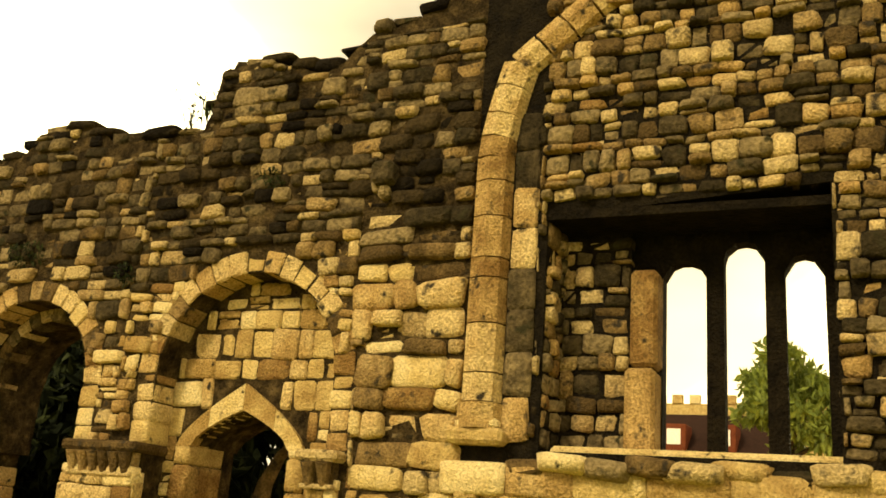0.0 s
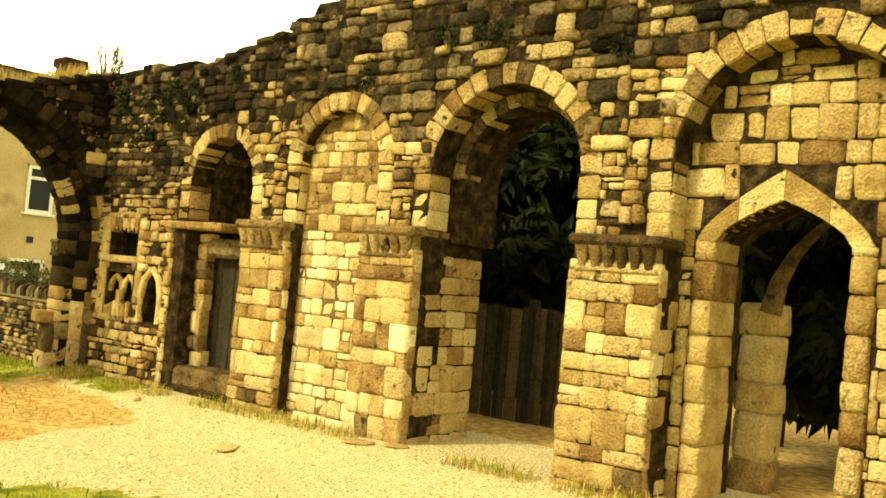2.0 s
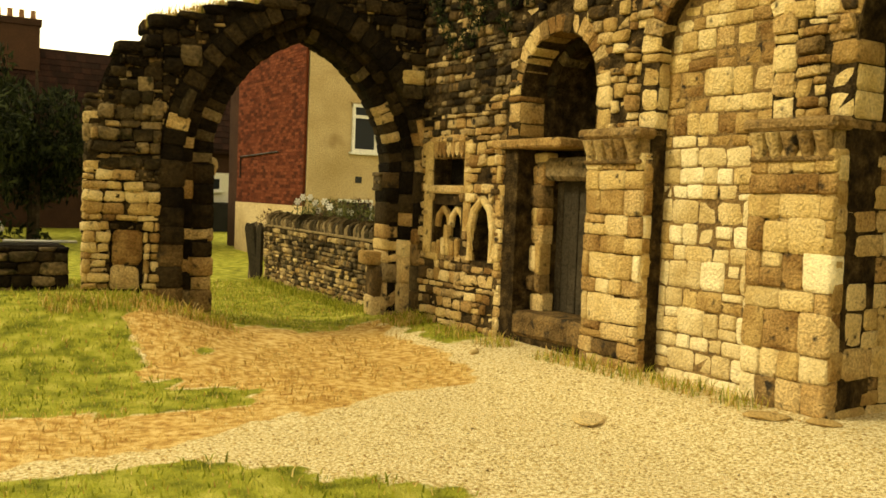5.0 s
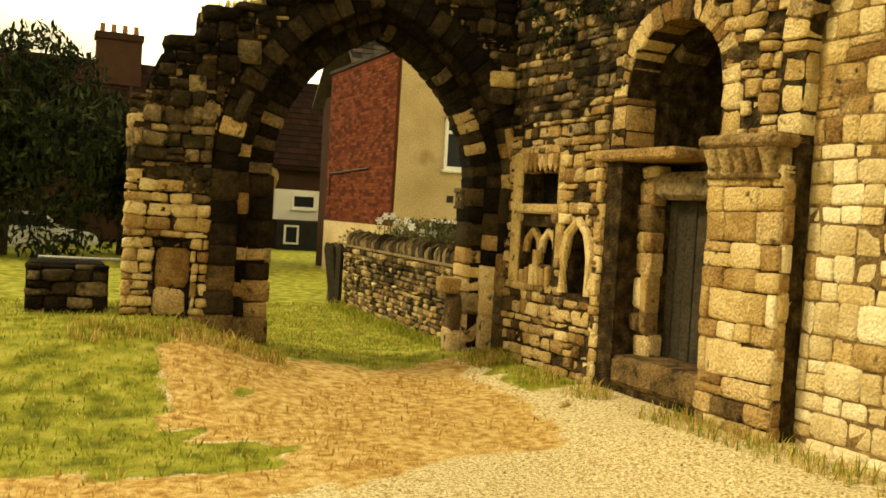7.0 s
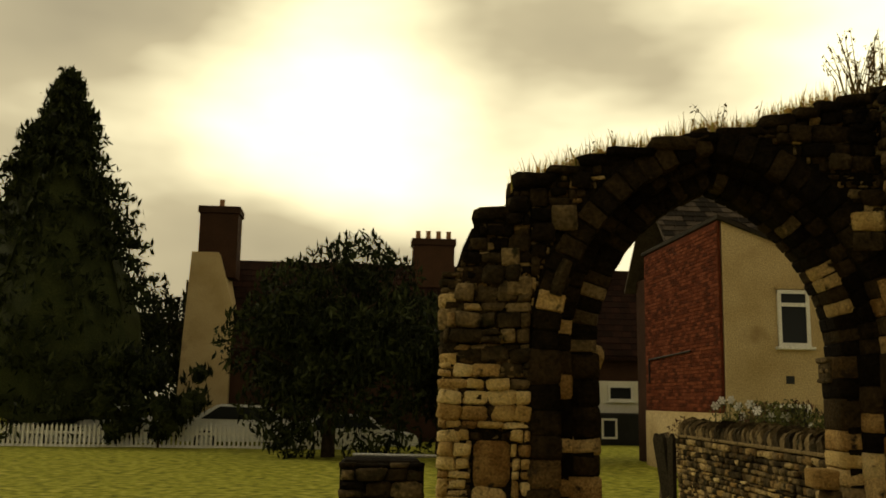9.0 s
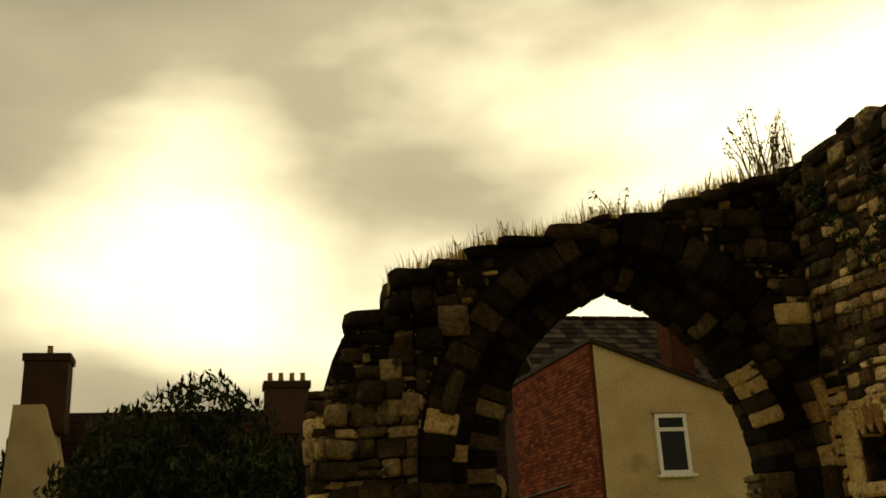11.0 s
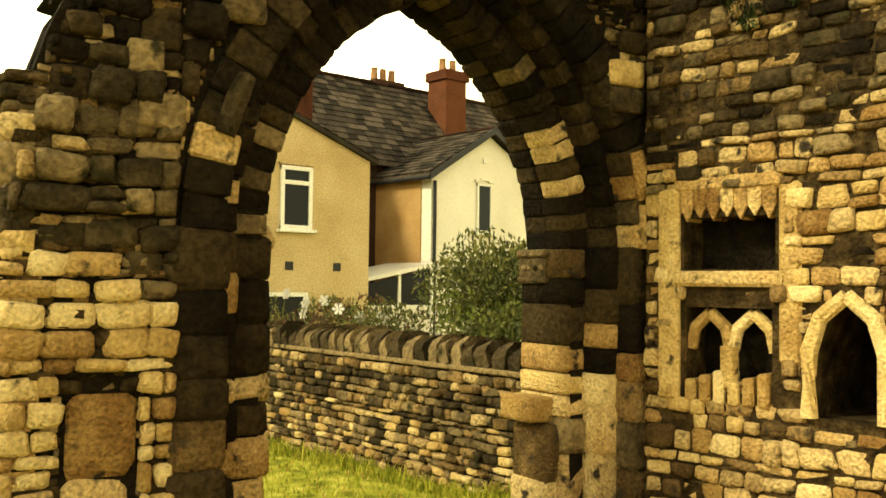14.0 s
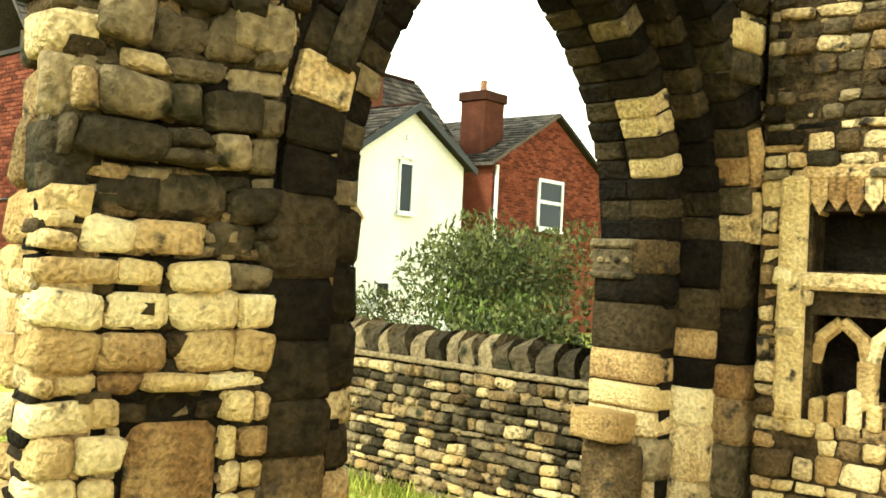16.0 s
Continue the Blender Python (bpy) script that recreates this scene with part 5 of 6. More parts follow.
for vx in (3.55, 4.55):
    part("vent", boxes((vx, vx + 0.16, HY - 0.012, HY + 0.01, 1.84, 1.99)), M_PIPE, cream)
window(cream, 3.14, 4.0, 0.7, 1.46, HY - 0.02, sill=False)
part("lintel", boxes((2.98, 4.2, HY - 0.03, HY, 1.47, 1.52)), M_RENDER, cream)
bm = bmesh.new()
tube(bm, [(HX - 0.1, HY + 1.6, 2.52), (HX - 0.1, HY + 4.4, 2.45), (HX - 0.1, HY + 4.42, 1.9)], [0.02, 0.02, 0.02], 6)
part("pipe", bm, M_PIPE, cream)

# the long slate roof behind it, with the tall stacks
main = thing("slate_roofed_house", None, None, "old house with a long mossy slate roof", "house")
part("wall", boxes((2.7, 13.6, 15.05, 17.0, -0.2, 4.6), (5.4, 13.6, 13.4, 15.05, -0.2, 4.6)), M_BRICK_DARK, main)
bm = bmesh.new()
gable_roof(bm, 2.7, 13.6, 13.4, 17.0, 4.6, 6.6)
part("roof", bm, M_SLATE, main)
slate_courses(main, (2.45, 13.15, 4.43), (1, 0, 0), (0, 2.05, 2.28), 11.4, 3.0, 0.2, 0.28, M_SLATE)
for i in range(25):
    part("ridge_tile", boxes((2.45 + 0.45 * i, 2.88 + 0.45 * i, 15.1, 15.3, 6.66, 6.75), bevel=0.02), M_TILE, main)
chimney(main, 5.70, 6.26, 13.5, 14.1, 4.4, 7.05, 0, M_BRICK_OLD)
chimney(main, 10.6, 11.3, 14.0, 14.7, 5.0, 7.1, 2, M_BRICK_OLD)
chimney(main, 9.35, 10.2, 15.3, 15.8, 6.3, 6.86, 3)

# white gabled house, its flank's shade put into the ochre colour, and the lean-to beside it
white = thing("white_house", None, None, "white rendered gabled house with slate roof", "house")
WX0, WX1, WXM, WY, WB = 7.98, 11.5, 9.66, 11.5, 14.6
part("wall", slope_box(bmesh.new(), [(WX0, -0.2), (WX1, -0.2), (WX1, 4.0), (WXM, 5.02), (WX0, 4.0)], WY, WB), M_WHITE, white)
part("flank", boxes((WX0 - 0.03, WX0 - 0.002, WY + 0.32, WB, -0.2, 3.98)), M_OCHRE_SHADE, white, "ochre rendered flank wall with its shade in the colour")
bm = bmesh.new()
for a, b in (((WX0 - 0.2, 3.92), (WXM, 5.06)), ((WX1 + 0.2, 3.92), (WXM, 5.06))):
    prism(bm, [a, b, (b[0], b[1] + 0.09), (a[0], a[1] + 0.09)], WY - 0.2, WB)
bmesh.ops.recalc_face_normals(bm, faces=bm.faces[:])
part("roof", bm, M_SLATE, white)
slate_courses(white, (WX0 - 0.22, WY - 0.2, 4.01), (0, 1, 0), (WXM - WX0 + 0.22, 0, 1.14), 3.3, 2.2, 0.18, 0.26, M_SLATE)
for i in range(9):
    part("ridge_tile", boxes((WXM - 0.07, WXM + 0.07, WY - 0.2 + 0.33 * i, WY + 0.12 + 0.33 * i, 5.12, 5.19), bevel=0.02), M_TILE, white)
for a, b in (((WX0 - 0.22, 3.84), (WXM, 5.02)), ((WX1 + 0.22, 3.84), (WXM, 5.02))):
    bm = bmesh.new()
    prism(bm, [a, b, (b[0], b[1] + 0.15), (a[0], a[1] + 0.15)], WY - 0.24, WY - 0.2)
    bmesh.ops.recalc_face_normals(bm, faces=bm.faces[:])
    part("barge_board", bm, M_PIPE, white, "black barge board")
window(white, 9.30, 9.76, 2.80, 3.90, WY - 0.02, frame_w=0.05)
part("hood_mould", boxes((9.24, 9.40, WY - 0.05, WY, 3.93, 3.98), (9.40, 9.66, WY - 0.05, WY, 3.97, 4.02), (9.66, 9.82, WY - 0.05, WY, 3.93, 3.98)), M_WHITE, white)
part("wall_vent", boxes((9.5, 9.62, WY - 0.03, WY, 4.36, 4.48), bevel=0.01), M_UPVC, white)
bm = bmesh.new()
tube(bm, [(WX0 + 0.05, WY - 0.06, -0.2), (WX0 + 0.05, WY - 0.06, 3.85)], [0.04, 0.04], 8)
part("drainpipe", bm, M_PIPE, white, "black drainpipe")
bm = bmesh.new()
tube(bm, [(WX0 - 0.2, WY - 0.18, 3.9), (WX0 - 0.2, WB, 3.9)], [0.05, 0.05], 8)
part("gutter", bm, M_PIPE, white, "black gutter along the flank")
window(white, 8.75, 9.2, 0.95, 1.35, WY - 0.02, frame_w=0.05)
lean = part("lean_to", boxes((6.1, 6.18, 11.3, 11.38, -0.1, 1.66), (7.82, 7.9, 11.3, 11.38, -0.1, 2.0), (6.95, 7.02, 11.3, 11.38, -0.1, 1.84), (6.1, 7.9, 11.3, 11.37, 1.12, 1.2), bevel=0.005), M_UPVC, white, "white lean-to frame")
part("lean_to_roof", slope_box(bmesh.new(), [(6.0, 1.66), (6.0, 1.74), (7.94, 2.1), (7.94, 2.02)], 11.2, 12.9), M_UPVC, lean)
part("lean_to_panel", boxes((6.15, 7.85, 11.33, 11.35, -0.1, 1.14)), M_WHITE, lean)
part("lean_to_pane", slope_box(bmesh.new(), [(6.18, 1.2), (6.18, 1.62), (7.82, 1.96), (7.82, 1.2)], 11.335, 11.345), M_GLASS, lean)

# red brick house further on
red = thing("red_brick_house", None, None, "red brick house with a tiled gable roof", "house")
part("wall", slope_box(bmesh.new(), [(13.9, -0.2), (19.5, -0.2), (19.5, 4.5), (16.65, 6.02), (13.9, 4.5)], 12.5, 17.0), M_BRICK, red)
brick_face(red, (13.9, 12.498, 0), (1, 0, 0), 5.6, 2.0, lambda u: min(4.5 + u * 0.55, 6.0 - (u - 2.75) * 0.53) - 0.03, M_BRICK, (0, -1, 0))
bm = bmesh.new()
for a, b in (((13.65, 4.36), (16.65, 6.05)), ((19.75, 4.36), (16.65, 6.05))):
    prism(bm, [a, b, (b[0], b[1] + 0.1), (a[0], a[1] + 0.1)], 12.3, 17.1)
bmesh.ops.recalc_face_normals(bm, faces=bm.faces[:])
part("roof", bm, M_SLATE, red)
slate_courses(red, (13.63, 12.3, 4.46), (0, 1, 0), (3.02, 0, 1.69), 4.7, 3.4, 0.2, 0.26, M_SLATE)
chimney(red, 14.1, 14.95, 13.0, 13.8, 4.6, 6.4, 1, M_BRICK_OLD)
window(red, 15.95, 17.2, 2.88, 4.28, 12.47, bar=3.6, frame_w=0.09)
bm = bmesh.new()
tube(bm, [(14.0, 12.42, -0.2), (14.0, 12.42, 4.4)], [0.05, 0.05], 8)
part("drainpipe", bm, M_UPVC, red, "pale drainpipe")

# long dark row across the lawn
row = thing("terrace_row", None, None, "dark old terrace with low red tile roof", "house")
part("wall", boxes((-9.8, 6.5, 26.0, 31.0, -0.3, 3.4)), M_BRICK_DARK, row)
bm = bmesh.new()
gable_roof(bm, -9.8, 6.8, 26.0, 31.0, 3.3, 6.45, 0.3)
part("roof", bm, M_TILE, row)
slate_courses(row, (-10.0, 25.72, 3.08), (1, 0, 0), (0, 2.78, 3.5), 16.8, 4.4, 0.3, 0.36, M_TILE)
part("end_gable", slope_box(bmesh.new(), [(-10.75, -0.3), (-9.0, -0.3), (-9.0, 4.6), (-9.55, 6.4), (-10.45, 6.4), (-10.6, 3.4)], 25.6, 30.0), M_RENDER, row, "cream rendered gable end")
chimney(row, -10.35, -9.0, 26.2, 27.3, 5.6, 8.15, 1)
chimney(row, -2.65, -1.1, 27.6, 28.4, 5.6, 7.45, 4)
chimney(row, 3.9, 4.9, 28.0, 28.8, 6.0, 7.4, 2)
part("cottage_front", boxes((3.6, 5.7, 25.8, 25.98, 1.08, 2.2)), M_WHITE, row, "white painted cottage front")
window(row, 4.25, 5.16, 1.5, 2.05, 25.78, frame_w=0.08)
part("porch", boxes((3.6, 5.7, 25.2, 25.7, -0.2, 1.05)), M_PIPE, row)
window(row, 3.85, 4.4, 0.2, 0.9, 25.18, sill=False)

# ---- trees and bushes beyond ----
conifer = thing("conifer", None, None, "tall dark conifer with drooping ragged sprays", "tree", m=pose(-14.5, 24.0, 0))
bm = bmesh.new()
tube(bm, [(0, 0, -0.2), (0, 0, 6), (0, 0, 12.3)], [0.3, 0.18, 0.02], 8)
part("trunk", bm, M_BARK, conifer)
spots = []
rc = random.Random(5)
bm = bmesh.new()
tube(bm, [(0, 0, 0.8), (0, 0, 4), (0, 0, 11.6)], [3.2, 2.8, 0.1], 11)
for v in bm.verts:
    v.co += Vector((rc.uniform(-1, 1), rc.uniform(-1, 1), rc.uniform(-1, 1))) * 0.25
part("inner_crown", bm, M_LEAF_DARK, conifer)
for _ in range(900):
    z = rc.uniform(0.5, 12.2)
    r = (4.3 * (1 - (z / 12.4) ** 1.6)) * rc.uniform(0.75, 1.14) + 0.05
    a = rc.uniform(0, math.tau)
    for k in range(26):
        q = rc.random()
        spots.append((math.cos(a) * r * (0.55 + 0.45 * q) + rc.gauss(0, 0.1), math.sin(a) * r * (0.55 + 0.45 * q) + rc.gauss(0, 0.1), z - 0.3 * q + rc.gauss(0, 0.08)))
leaf_cloud(spots, 0.09, M_LEAF_DARK, "crown", conifer, 5)

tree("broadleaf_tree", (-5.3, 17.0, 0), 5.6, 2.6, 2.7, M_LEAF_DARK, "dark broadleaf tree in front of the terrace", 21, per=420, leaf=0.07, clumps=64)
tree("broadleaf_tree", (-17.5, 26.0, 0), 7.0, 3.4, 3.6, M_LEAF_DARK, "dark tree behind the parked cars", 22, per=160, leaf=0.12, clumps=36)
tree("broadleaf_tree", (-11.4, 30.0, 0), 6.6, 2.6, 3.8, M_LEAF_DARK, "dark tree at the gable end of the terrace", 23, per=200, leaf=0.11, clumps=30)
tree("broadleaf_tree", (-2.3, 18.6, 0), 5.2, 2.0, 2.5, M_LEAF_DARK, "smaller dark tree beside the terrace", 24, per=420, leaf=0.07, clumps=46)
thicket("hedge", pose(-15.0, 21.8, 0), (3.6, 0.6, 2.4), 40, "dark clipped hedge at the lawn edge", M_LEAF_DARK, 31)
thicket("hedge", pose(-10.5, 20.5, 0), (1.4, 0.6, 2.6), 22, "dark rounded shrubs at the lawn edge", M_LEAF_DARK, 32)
thicket("garden_bush", pose(0.75, 1.9, 0.5), (0.4, 0.45, 0.75), 16, "glossy green bush hanging over the garden wall", M_LEAF, 33, per=2600, leaf=0.03, heart=0, long=0.9)
thicket("garden_bush", pose(1.6, 3.0, 0.3), (0.6, 0.7, 1.5), 26, "feathery green shrub in the walled garden", M_LEAF, 34, per=3600, leaf=0.024, heart=0, long=1.2)
thicket("garden_bush", pose(1.0, 2.6, 0.5), (0.35, 0.5, 1.0), 12, "bright young shoots among the garden shrubs", M_LEAF_BRIGHT, 38, per=1300, leaf=0.024, heart=0, long=1.2)
thicket("garden_bush", pose(0.8, 4.6, 0.45), (0.35, 0.7, 0.85), 14, "purple-leaved shrub behind the garden wall", M_PURPLE, 35, per=3600, leaf=0.022, heart=0, long=1.0)
thicket("flower_border", pose(0.55, 3.5, 0.5), (0.3, 0.8, 0.72), 14, "mixed border plants along the garden wall", M_LEAF, 36, per=3600, leaf=0.02, heart=0, long=1.1)
thicket("flower_border", pose(0.75, 5.9, 0.5), (0.35, 0.9, 0.8), 14, "low green border plants near the stakes", M_LEAF, 39, per=3600, leaf=0.022, heart=0, long=1.1)
thicket("garden_bush", pose(1.5, 8.0, 0.2), (0.7, 0.6, 0.8), 12, "dark leaved shrub beneath the cream house", M_PURPLE, 37, per=3000, leaf=0.025, heart=0, long=1.0)
for i in range(9):
    bm = bmesh.new()
    for k in range(6):
        a = k * math.tau / 6
        prism(bm, [(0, 0), (0.05 * math.cos(a - 0.4), 0.05 * math.sin(a - 0.4)), (0.065 * math.cos(a), 0.065 * math.sin(a)), (0.05 * math.cos(a + 0.4), 0.05 * math.sin(a + 0.4))], -0.004, 0.004)
    bmesh.ops.recalc_face_normals(bm, faces=bm.faces[:])
    flower = thing("white_flower", bm, M_FLOWER, "open white flower above the garden wall", "flower", "white flowers", m=pose(0.25 + rng.uniform(-0.05, 0.3), 3.4 + i * 0.3, 1.34 + rng.uniform(-0.08, 0.16), rng.uniform(-30, 30), 0, rng.uniform(-40, 20)))
    bm = bmesh.new()
    tube(bm, [(0, 0.01, -0.02), (0.01, 0.02, -0.5)], [0.006, 0.008], 5)
    part("stem", bm, M_LEAF, flower)


# ---- cars and the picket fence across the lawn ----
def car(m, label):
    root = thing("parked_car", None, None, label, "car", "parked cars", m=m)
    bm = bmesh.new()
    prism(bm, [(-2.1, 0.3), (2.1, 0.3), (2.15, 0.62), (2.0, 0.82), (1.15, 0.93), (0.55, 1.38), (-0.95, 1.42), (-1.7, 1.0), (-2.1, 0.92)], -0.85, 0.85)
    bmesh.ops.recalc_face_normals(bm, faces=bm.faces[:])
    bmesh.ops.bevel(bm, geom=bm.edges[:], offset=0.05, segments=2, affect="EDGES")
    part("body", bm, M_CAR, root)
    bm = bmesh.new()
    prism(bm, [(-1.45, 0.98), (0.95, 0.95), (0.48, 1.32), (-0.9, 1.35)], -0.862, 0.862)
    bmesh.ops.recalc_face_normals(bm, faces=bm.faces[:])
    part("side_window", bm, M_GLASS, root)
    for x in (-1.3, 1.3):
        for y in (-0.78, 0.78):
            bm = bmesh.new()
            tube(bm, [(x, y - 0.1, 0.32), (x, y + 0.1, 0.32)], [0.32, 0.32], 16)
            w = part("wheel", bm, M_TYRE, root)
            bm = bmesh.new()
            tube(bm, [(x, y - 0.11, 0.32), (x, y + 0.11, 0.32)], [0.19, 0.19], 10)
            part("rim", bm, M_METAL, w)
    return root


car(pose(-12.6, 22.6, -0.25, 0, 0, 175), "silver-white hatchback parked behind a picket fence")
car(pose(-7.9, 23.0, -0.2, 0, 0, 5), "white car parked half behind the tree")
car(pose(-4.8, 23.6, -0.45, 0, 0, 3), "white car mostly hidden by the tree")
picket = thing("picket_fence", None, None, "low white picket fence along the lawn", "fence")
bm = bmesh.new()
prism(bm, [(-0.035, -0.4), (0.035, -0.4), (0.035, 0.5), (0, 0.58), (-0.035, 0.5)], -0.012, 0.012)
bmesh.ops.recalc_face_normals(bm, faces=bm.faces[:])
picket_me = finish("picket", bm, M_UPVC)
for i in range(92):
    ob = new("picket", picket_me)
    ob.parent = picket
    ob.matrix_basis = Matrix.Translation((-16.0 + i * 0.13, 20.6, 0.05))
for z in (-0.02, 0.34):
    part("rail", boxes((-16.1, -4.0, 20.615, 20.65, z, z + 0.08)), M_UPVC, picket)

# ---- far view through the window ----
church = thing("far_church", None, None, "distant pale stone church with battlements", "church")
part("wall", boxes((60, 70, -12, 12, 0, 11.3)), M_PALE, church)
for i in range(20):
    part("merlon", boxes((59.9, 60.4, -12 + i * 1.2, -11.3 + i * 1.2, 11.3, 11.9)), M_PALE, church)
for i in range(6):
    bm = bmesh.new()
    box(bm, 59.85, 60.0, -10.2 + i * 3.6, -9.0 + i * 3.6, 8.2, 9.9, 0.2)
    part("window", bm, M_GLASS, church)
bm = bmesh.new()
tube(bm, [(60.2, 1.6, 11.3), (60.2, 1.6, 12.4), (60.2, 1.6, 13.6)], [0.3, 0.25, 0.02], 6)
part("pinnacle", bm, M_PALE, church)
far_row = thing("far_brick_house", None, None, "distant brown brick house with tile roof", "house")
part("wall", boxes((50, 56, -8, 4, 0, 7.2)), M_BRICK, far_row)
bm = bmesh.new()
prism(bm, [(49.6, 7.0), (53, 9.6), (56.4, 7.0)], -8.2, 4.2)
bmesh.ops.recalc_face_normals(bm, faces=bm.faces[:])
part("roof", bm, M_TILE, far_row)
for y in (-5.2, -2.4, 0.6):
    part("dormer", boxes((49.4, 51.2, y, y + 1.4, 7.0, 8.6), bevel=0.05), M_BRICK, far_row)
    part("window", boxes((49.36, 49.41, y + 0.3, y + 1.1, 7.4, 8.3)), M_UPVC, far_row)
tree("bright_tree", (40.0, -9.0, 0), 11.5, 2.6, 8.0, M_LEAF_BRIGHT, "bright yellow-green tree beyond the window", 41, per=220, leaf=0.16, clumps=34)

# ---- plants on and at the walls ----
spots = []
for _ in range(9000):
    x = rng.uniform(-3.2, -0.1)
    p = M_AW @ Vector((x, rng.uniform(0.02, 0.78), lerp_line(ARCH_TOP, x) + 0.04))
    spots.append((p.x, p.y, p.z, rng.choice([0.6, 1, 1, 1.6]) * (0.5 + 0.6 * (noise.noise(Vector((x * 2.2, 0, 0))) + 0.6)), 0 if rng.random() < 0.8 else 1))
blades("wall_top_grass", spots, [M_STRAW, M_GRASS], "dry grass along the head of the arch wall", "grass", (0.05, 0.17), 0.003, 0.3)
turf = bmesh.new()
for i in range(44):
    x = -3.15 + i * 0.07
    q = bmesh.ops.create_icosphere(turf, subdivisions=1, radius=rng.uniform(0.07, 0.13), matrix=M_AW @ Matrix.Translation((x, rng.uniform(0.1, 0.7), lerp_line(ARCH_TOP, x) + 0.0)) @ Matrix.Diagonal((1.3, 1.6, 0.6, 1)))
tagged(new("turf_cap", finish("turf_cap", turf, M_MORTAR_DARK)), "dark turf on the head of the arch wall", "turf", kind="stuff")


def stalks(name, base, n, height, spread, mat, label, seed, leafy=True):
    """A stand of upright stems with small leaves and seed heads."""
    r = random.Random(seed)
    root = thing(name, None, None, label, "plant", m=pose(*base))
    bm = bmesh.new()
    pts = []
    for _ in range(n):
        x, y = r.uniform(-spread, spread) * 0.5, r.uniform(-0.15, 0.15)
        tx, ty, h = x + r.uniform(-1, 1) * spread * 0.6, y + r.uniform(-0.1, 0.1), height * r.uniform(0.55, 1)
        tube(bm, [(x, y, -0.05), ((x + tx) / 2 + 0.01, y, h * 0.5), (tx, ty, h)], [0.007, 0.005, 0.002], 5, False)
        for k in range(14 if leafy else 5):
            q = 0.15 + 0.85 * r.random()
            pts.append((x + (tx - x) * q + r.gauss(0, 0.016), y + (ty - y) * q + r.gauss(0, 0.016), h * q))
    tagged(part("stem", bm, mat, root), kind="stuff")
    leaf_cloud(pts, 0.013, mat, "leaves", root, seed)
    return root


head_point = lambda u: tuple(M_AW @ Vector((u, 0.2, lerp_line(ARCH_TOP, u) + 0.03)))
stalks("seeding_weed", head_point(-0.18), 34, 0.62, 0.3, M_SEED, "tall dry seeding weed on the wall head", 51)
stalks("seeding_weed", head_point(-1.35), 8, 0.3, 0.35, M_SEED, "small seeding weed on the wall head", 52)
stalks("seeding_weed", head_point(-2.3), 4, 0.3, 0.2, M_SEED, "thin dry stalks on the wall head", 53, False)
stalks("seeding_weed", head_point(-2.6), 3, 0.28, 0.1, M_SEED, "single dry thistle on the wall head", 54, False)
wall_point = lambda s, d, z: tuple(M_ARC @ Vector((s, d, z)))
stalks("wall_fern", wall_point(4.7, 0.3, 4.78), 16, 0.34, 0.45, M_LEAF_BRIGHT, "bright green fern on the wall head", 55)
for s, z, n, h in ((7.95, 5.2, 20, 0.45), (8.0, 5.3, 14, 0.35)):
    stalks("wall_shrub", wall_point(s, 0.2, z), n, h, 0.5, M_LEAF_DARK, "small dark shrub growing from the wall head", int(s * 100 + n))
for s, z in ((5.6, 4.05), (6.0, 4.0), (6.2, 4.02), (4.6, 3.7), (7.4, 3.75), (2.0, 3.6), (8.9, 4.6), (1.9, 3.75), (2.6, 3.9), (0.5, 3.55), (0.62, 3.4), (0.95, 3.65), (1.2, 3.45), (1.3, 3.62), (1.5, 3.75), (0.8, 3.2), (1.65, 3.35), (0.4, 3.75), (1.75, 3.6), (1.05, 3.3)):
    root = thing("wall_tuft", None, None, "dark tuft of weeds in the wall face", "plant", "tufts in the wall", m=M_ARC @ pose(s, -0.03, z))
    leaf_cloud(clump_spots([(0, -0.02, 0, 0.11), (0.06, -0.01, -0.08, 0.08)], 9000, int(s * 10)), 0.016, M_LEAF_DARK, "leaves", root, int(s * 10))

# weeds along the foot of the walls
spots = []
for _ in range(5200):
    s = rng.uniform(0.1, 10.8)
    if noise.noise(Vector((s * 1.7, 0.3, 0))) < -0.12:
        continue
    p = M_ARC @ Vector((s, -rng.uniform(0.05, 0.42) ** 1.2 - 0.08, 0))
    spots.append((p.x, p.y, ground_z(p.x, p.y), rng.choice([0.5, 0.8, 1.2]), 1 if rng.random() < 0.6 else 0))
for _ in range(2600):
    x = rng.choice([rng.uniform(-4.4, -2.6), rng.uniform(-0.8, -0.2)])
    y = -rng.uniform(0.0, 0.5)
    spots.append((x, y, ground_z(x, y), rng.choice([0.6, 1.0, 1.3]), 1 if rng.random() < 0.6 else 0))
for _ in range(2600):
    u = rng.uniform(0, GW_L)
    p = M_GW @ Vector((u, rng.uniform(0.02, 0.3), 0))
    spots.append((p.x, p.y, ground_z(p.x, p.y), rng.choice([0.6, 1.0, 1.4]), 1))
blades("foot_weeds", spots, [M_STRAW, M_GRASS], "weeds and grass along the wall feet", "grass", (0.03, 0.12), 0.004, 0.6)

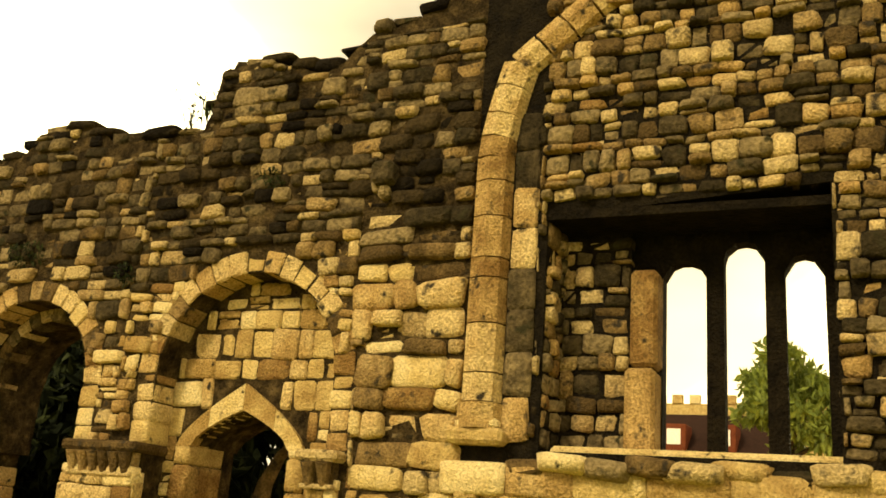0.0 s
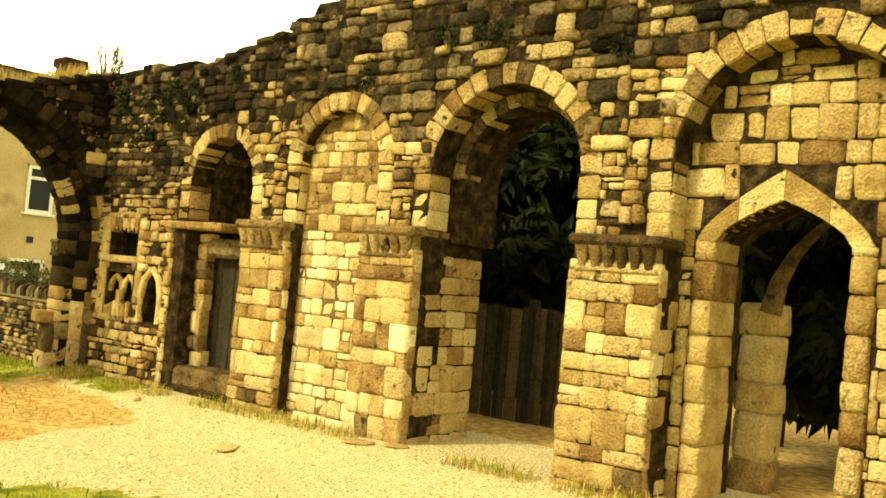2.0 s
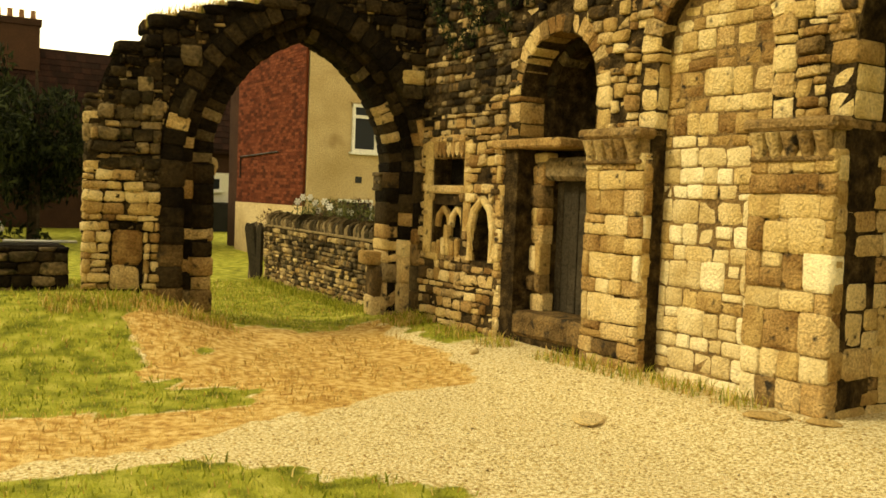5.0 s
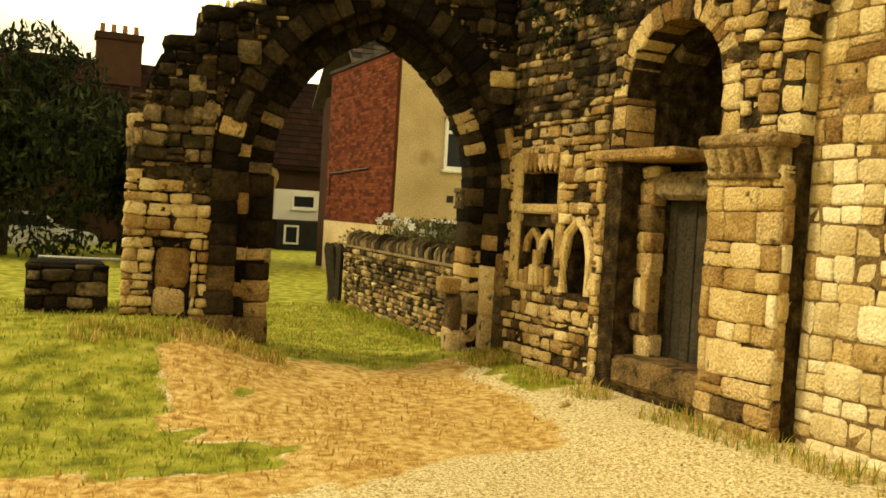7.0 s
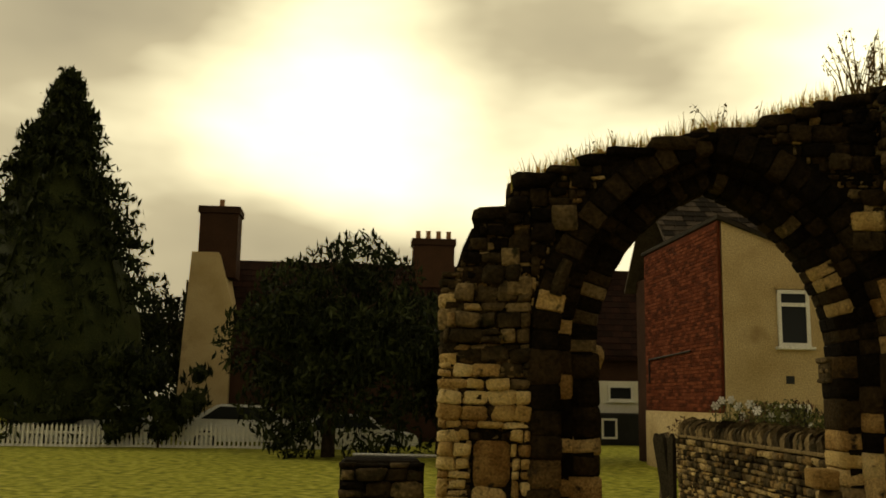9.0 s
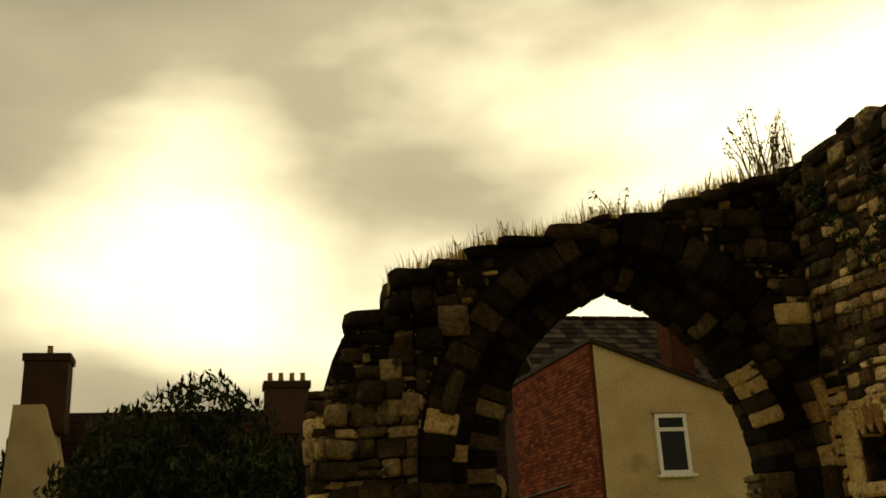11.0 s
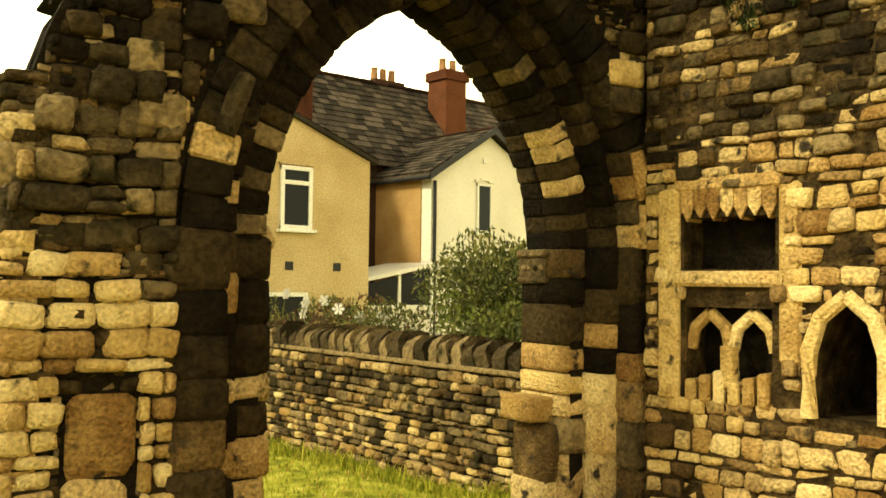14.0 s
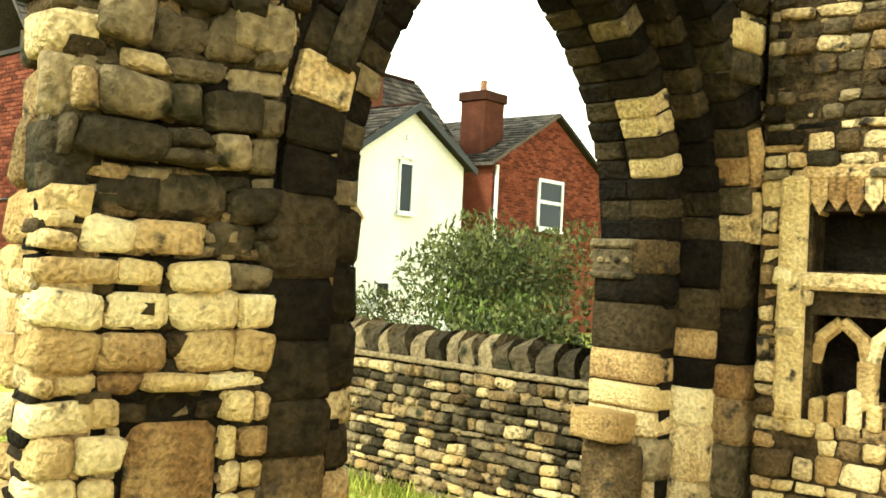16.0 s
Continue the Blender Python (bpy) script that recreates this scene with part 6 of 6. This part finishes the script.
# lawn and dry grass
spots = []
tries = 0
while len(spots) < 85000 and tries < 260000:
    tries += 1
    x, y = rng.uniform(-9, 0.2), rng.uniform(-8.5, 6.5)
    k = surface_kind(x, y)
    if k == 0 or (k == 1 and rng.random() < 0.35):
        continue
    if k == 1 and noise.noise(Vector((x * 1.6, y * 1.6, 2))) < -0.1:
        continue
    spots.append((x, y, ground_z(x, y), rng.choice([0.5, 0.8, 1.0, 1.5]), 0 if k == 1 or rng.random() < 0.14 else 1))
blades("lawn_grass", spots, [M_STRAW, M_GRASS], "short green and dry grass of the yard", "grass", (0.015, 0.042), 0.004, 0.8)

# pebbles on the gravel and a few flat stones
verts, faces = [], []
for _ in range(16000):
    x, y = rng.uniform(-7.5, 0.2), rng.uniform(-9.5, -0.6)
    if surface_kind(x, y) != 0:
        continue
    r = rng.uniform(0.006, 0.017)
    a = rng.uniform(0, 6.3)
    z = ground_z(x, y)
    k = len(verts)
    for dx, dy, dz in ((1, 0, 0), (0.3, 0.9, 0), (-0.8, 0.5, 0), (-0.7, -0.6, 0), (0.4, -0.8, 0), (0.1, 0.1, 0.75)):
        verts.append((x + r * (dx * math.cos(a) - dy * math.sin(a)), y + r * (dx * math.sin(a) + dy * math.cos(a)), z - 0.002 + r * dz))
    faces += [(k + i, k + (i + 1) % 5, k + 5) for i in range(5)]
me = bpy.data.meshes.new("pebbles")
me.from_pydata(verts, [], faces)
me.materials.append(M_PALE)
tagged(new("pebbles", me), "pale loose pebbles on the gravel", "pebbles", kind="stuff")
for x, y, w in ((-1.4, -4.5, 0.2), (-0.55, -5.3, 0.16), (-0.35, -5.6, 0.12), (-0.9, -2.2, 0.07)):
    bm = bmesh.new()
    bmesh.ops.create_icosphere(bm, subdivisions=2, radius=1)
    for v in bm.verts:
        v.co = Vector((v.co.x * w, v.co.y * w * 0.6, v.co.z * 0.025)) + Vector((rng.uniform(-1, 1), rng.uniform(-1, 1), 0)) * w * 0.06
    thing("flat_stone", bm, M_PALE, "flat pale stone lying on the gravel", "stone", "loose stones", m=pose(x, y, ground_z(x, y) + 0.012, 0, 0, rng.uniform(0, 180)))
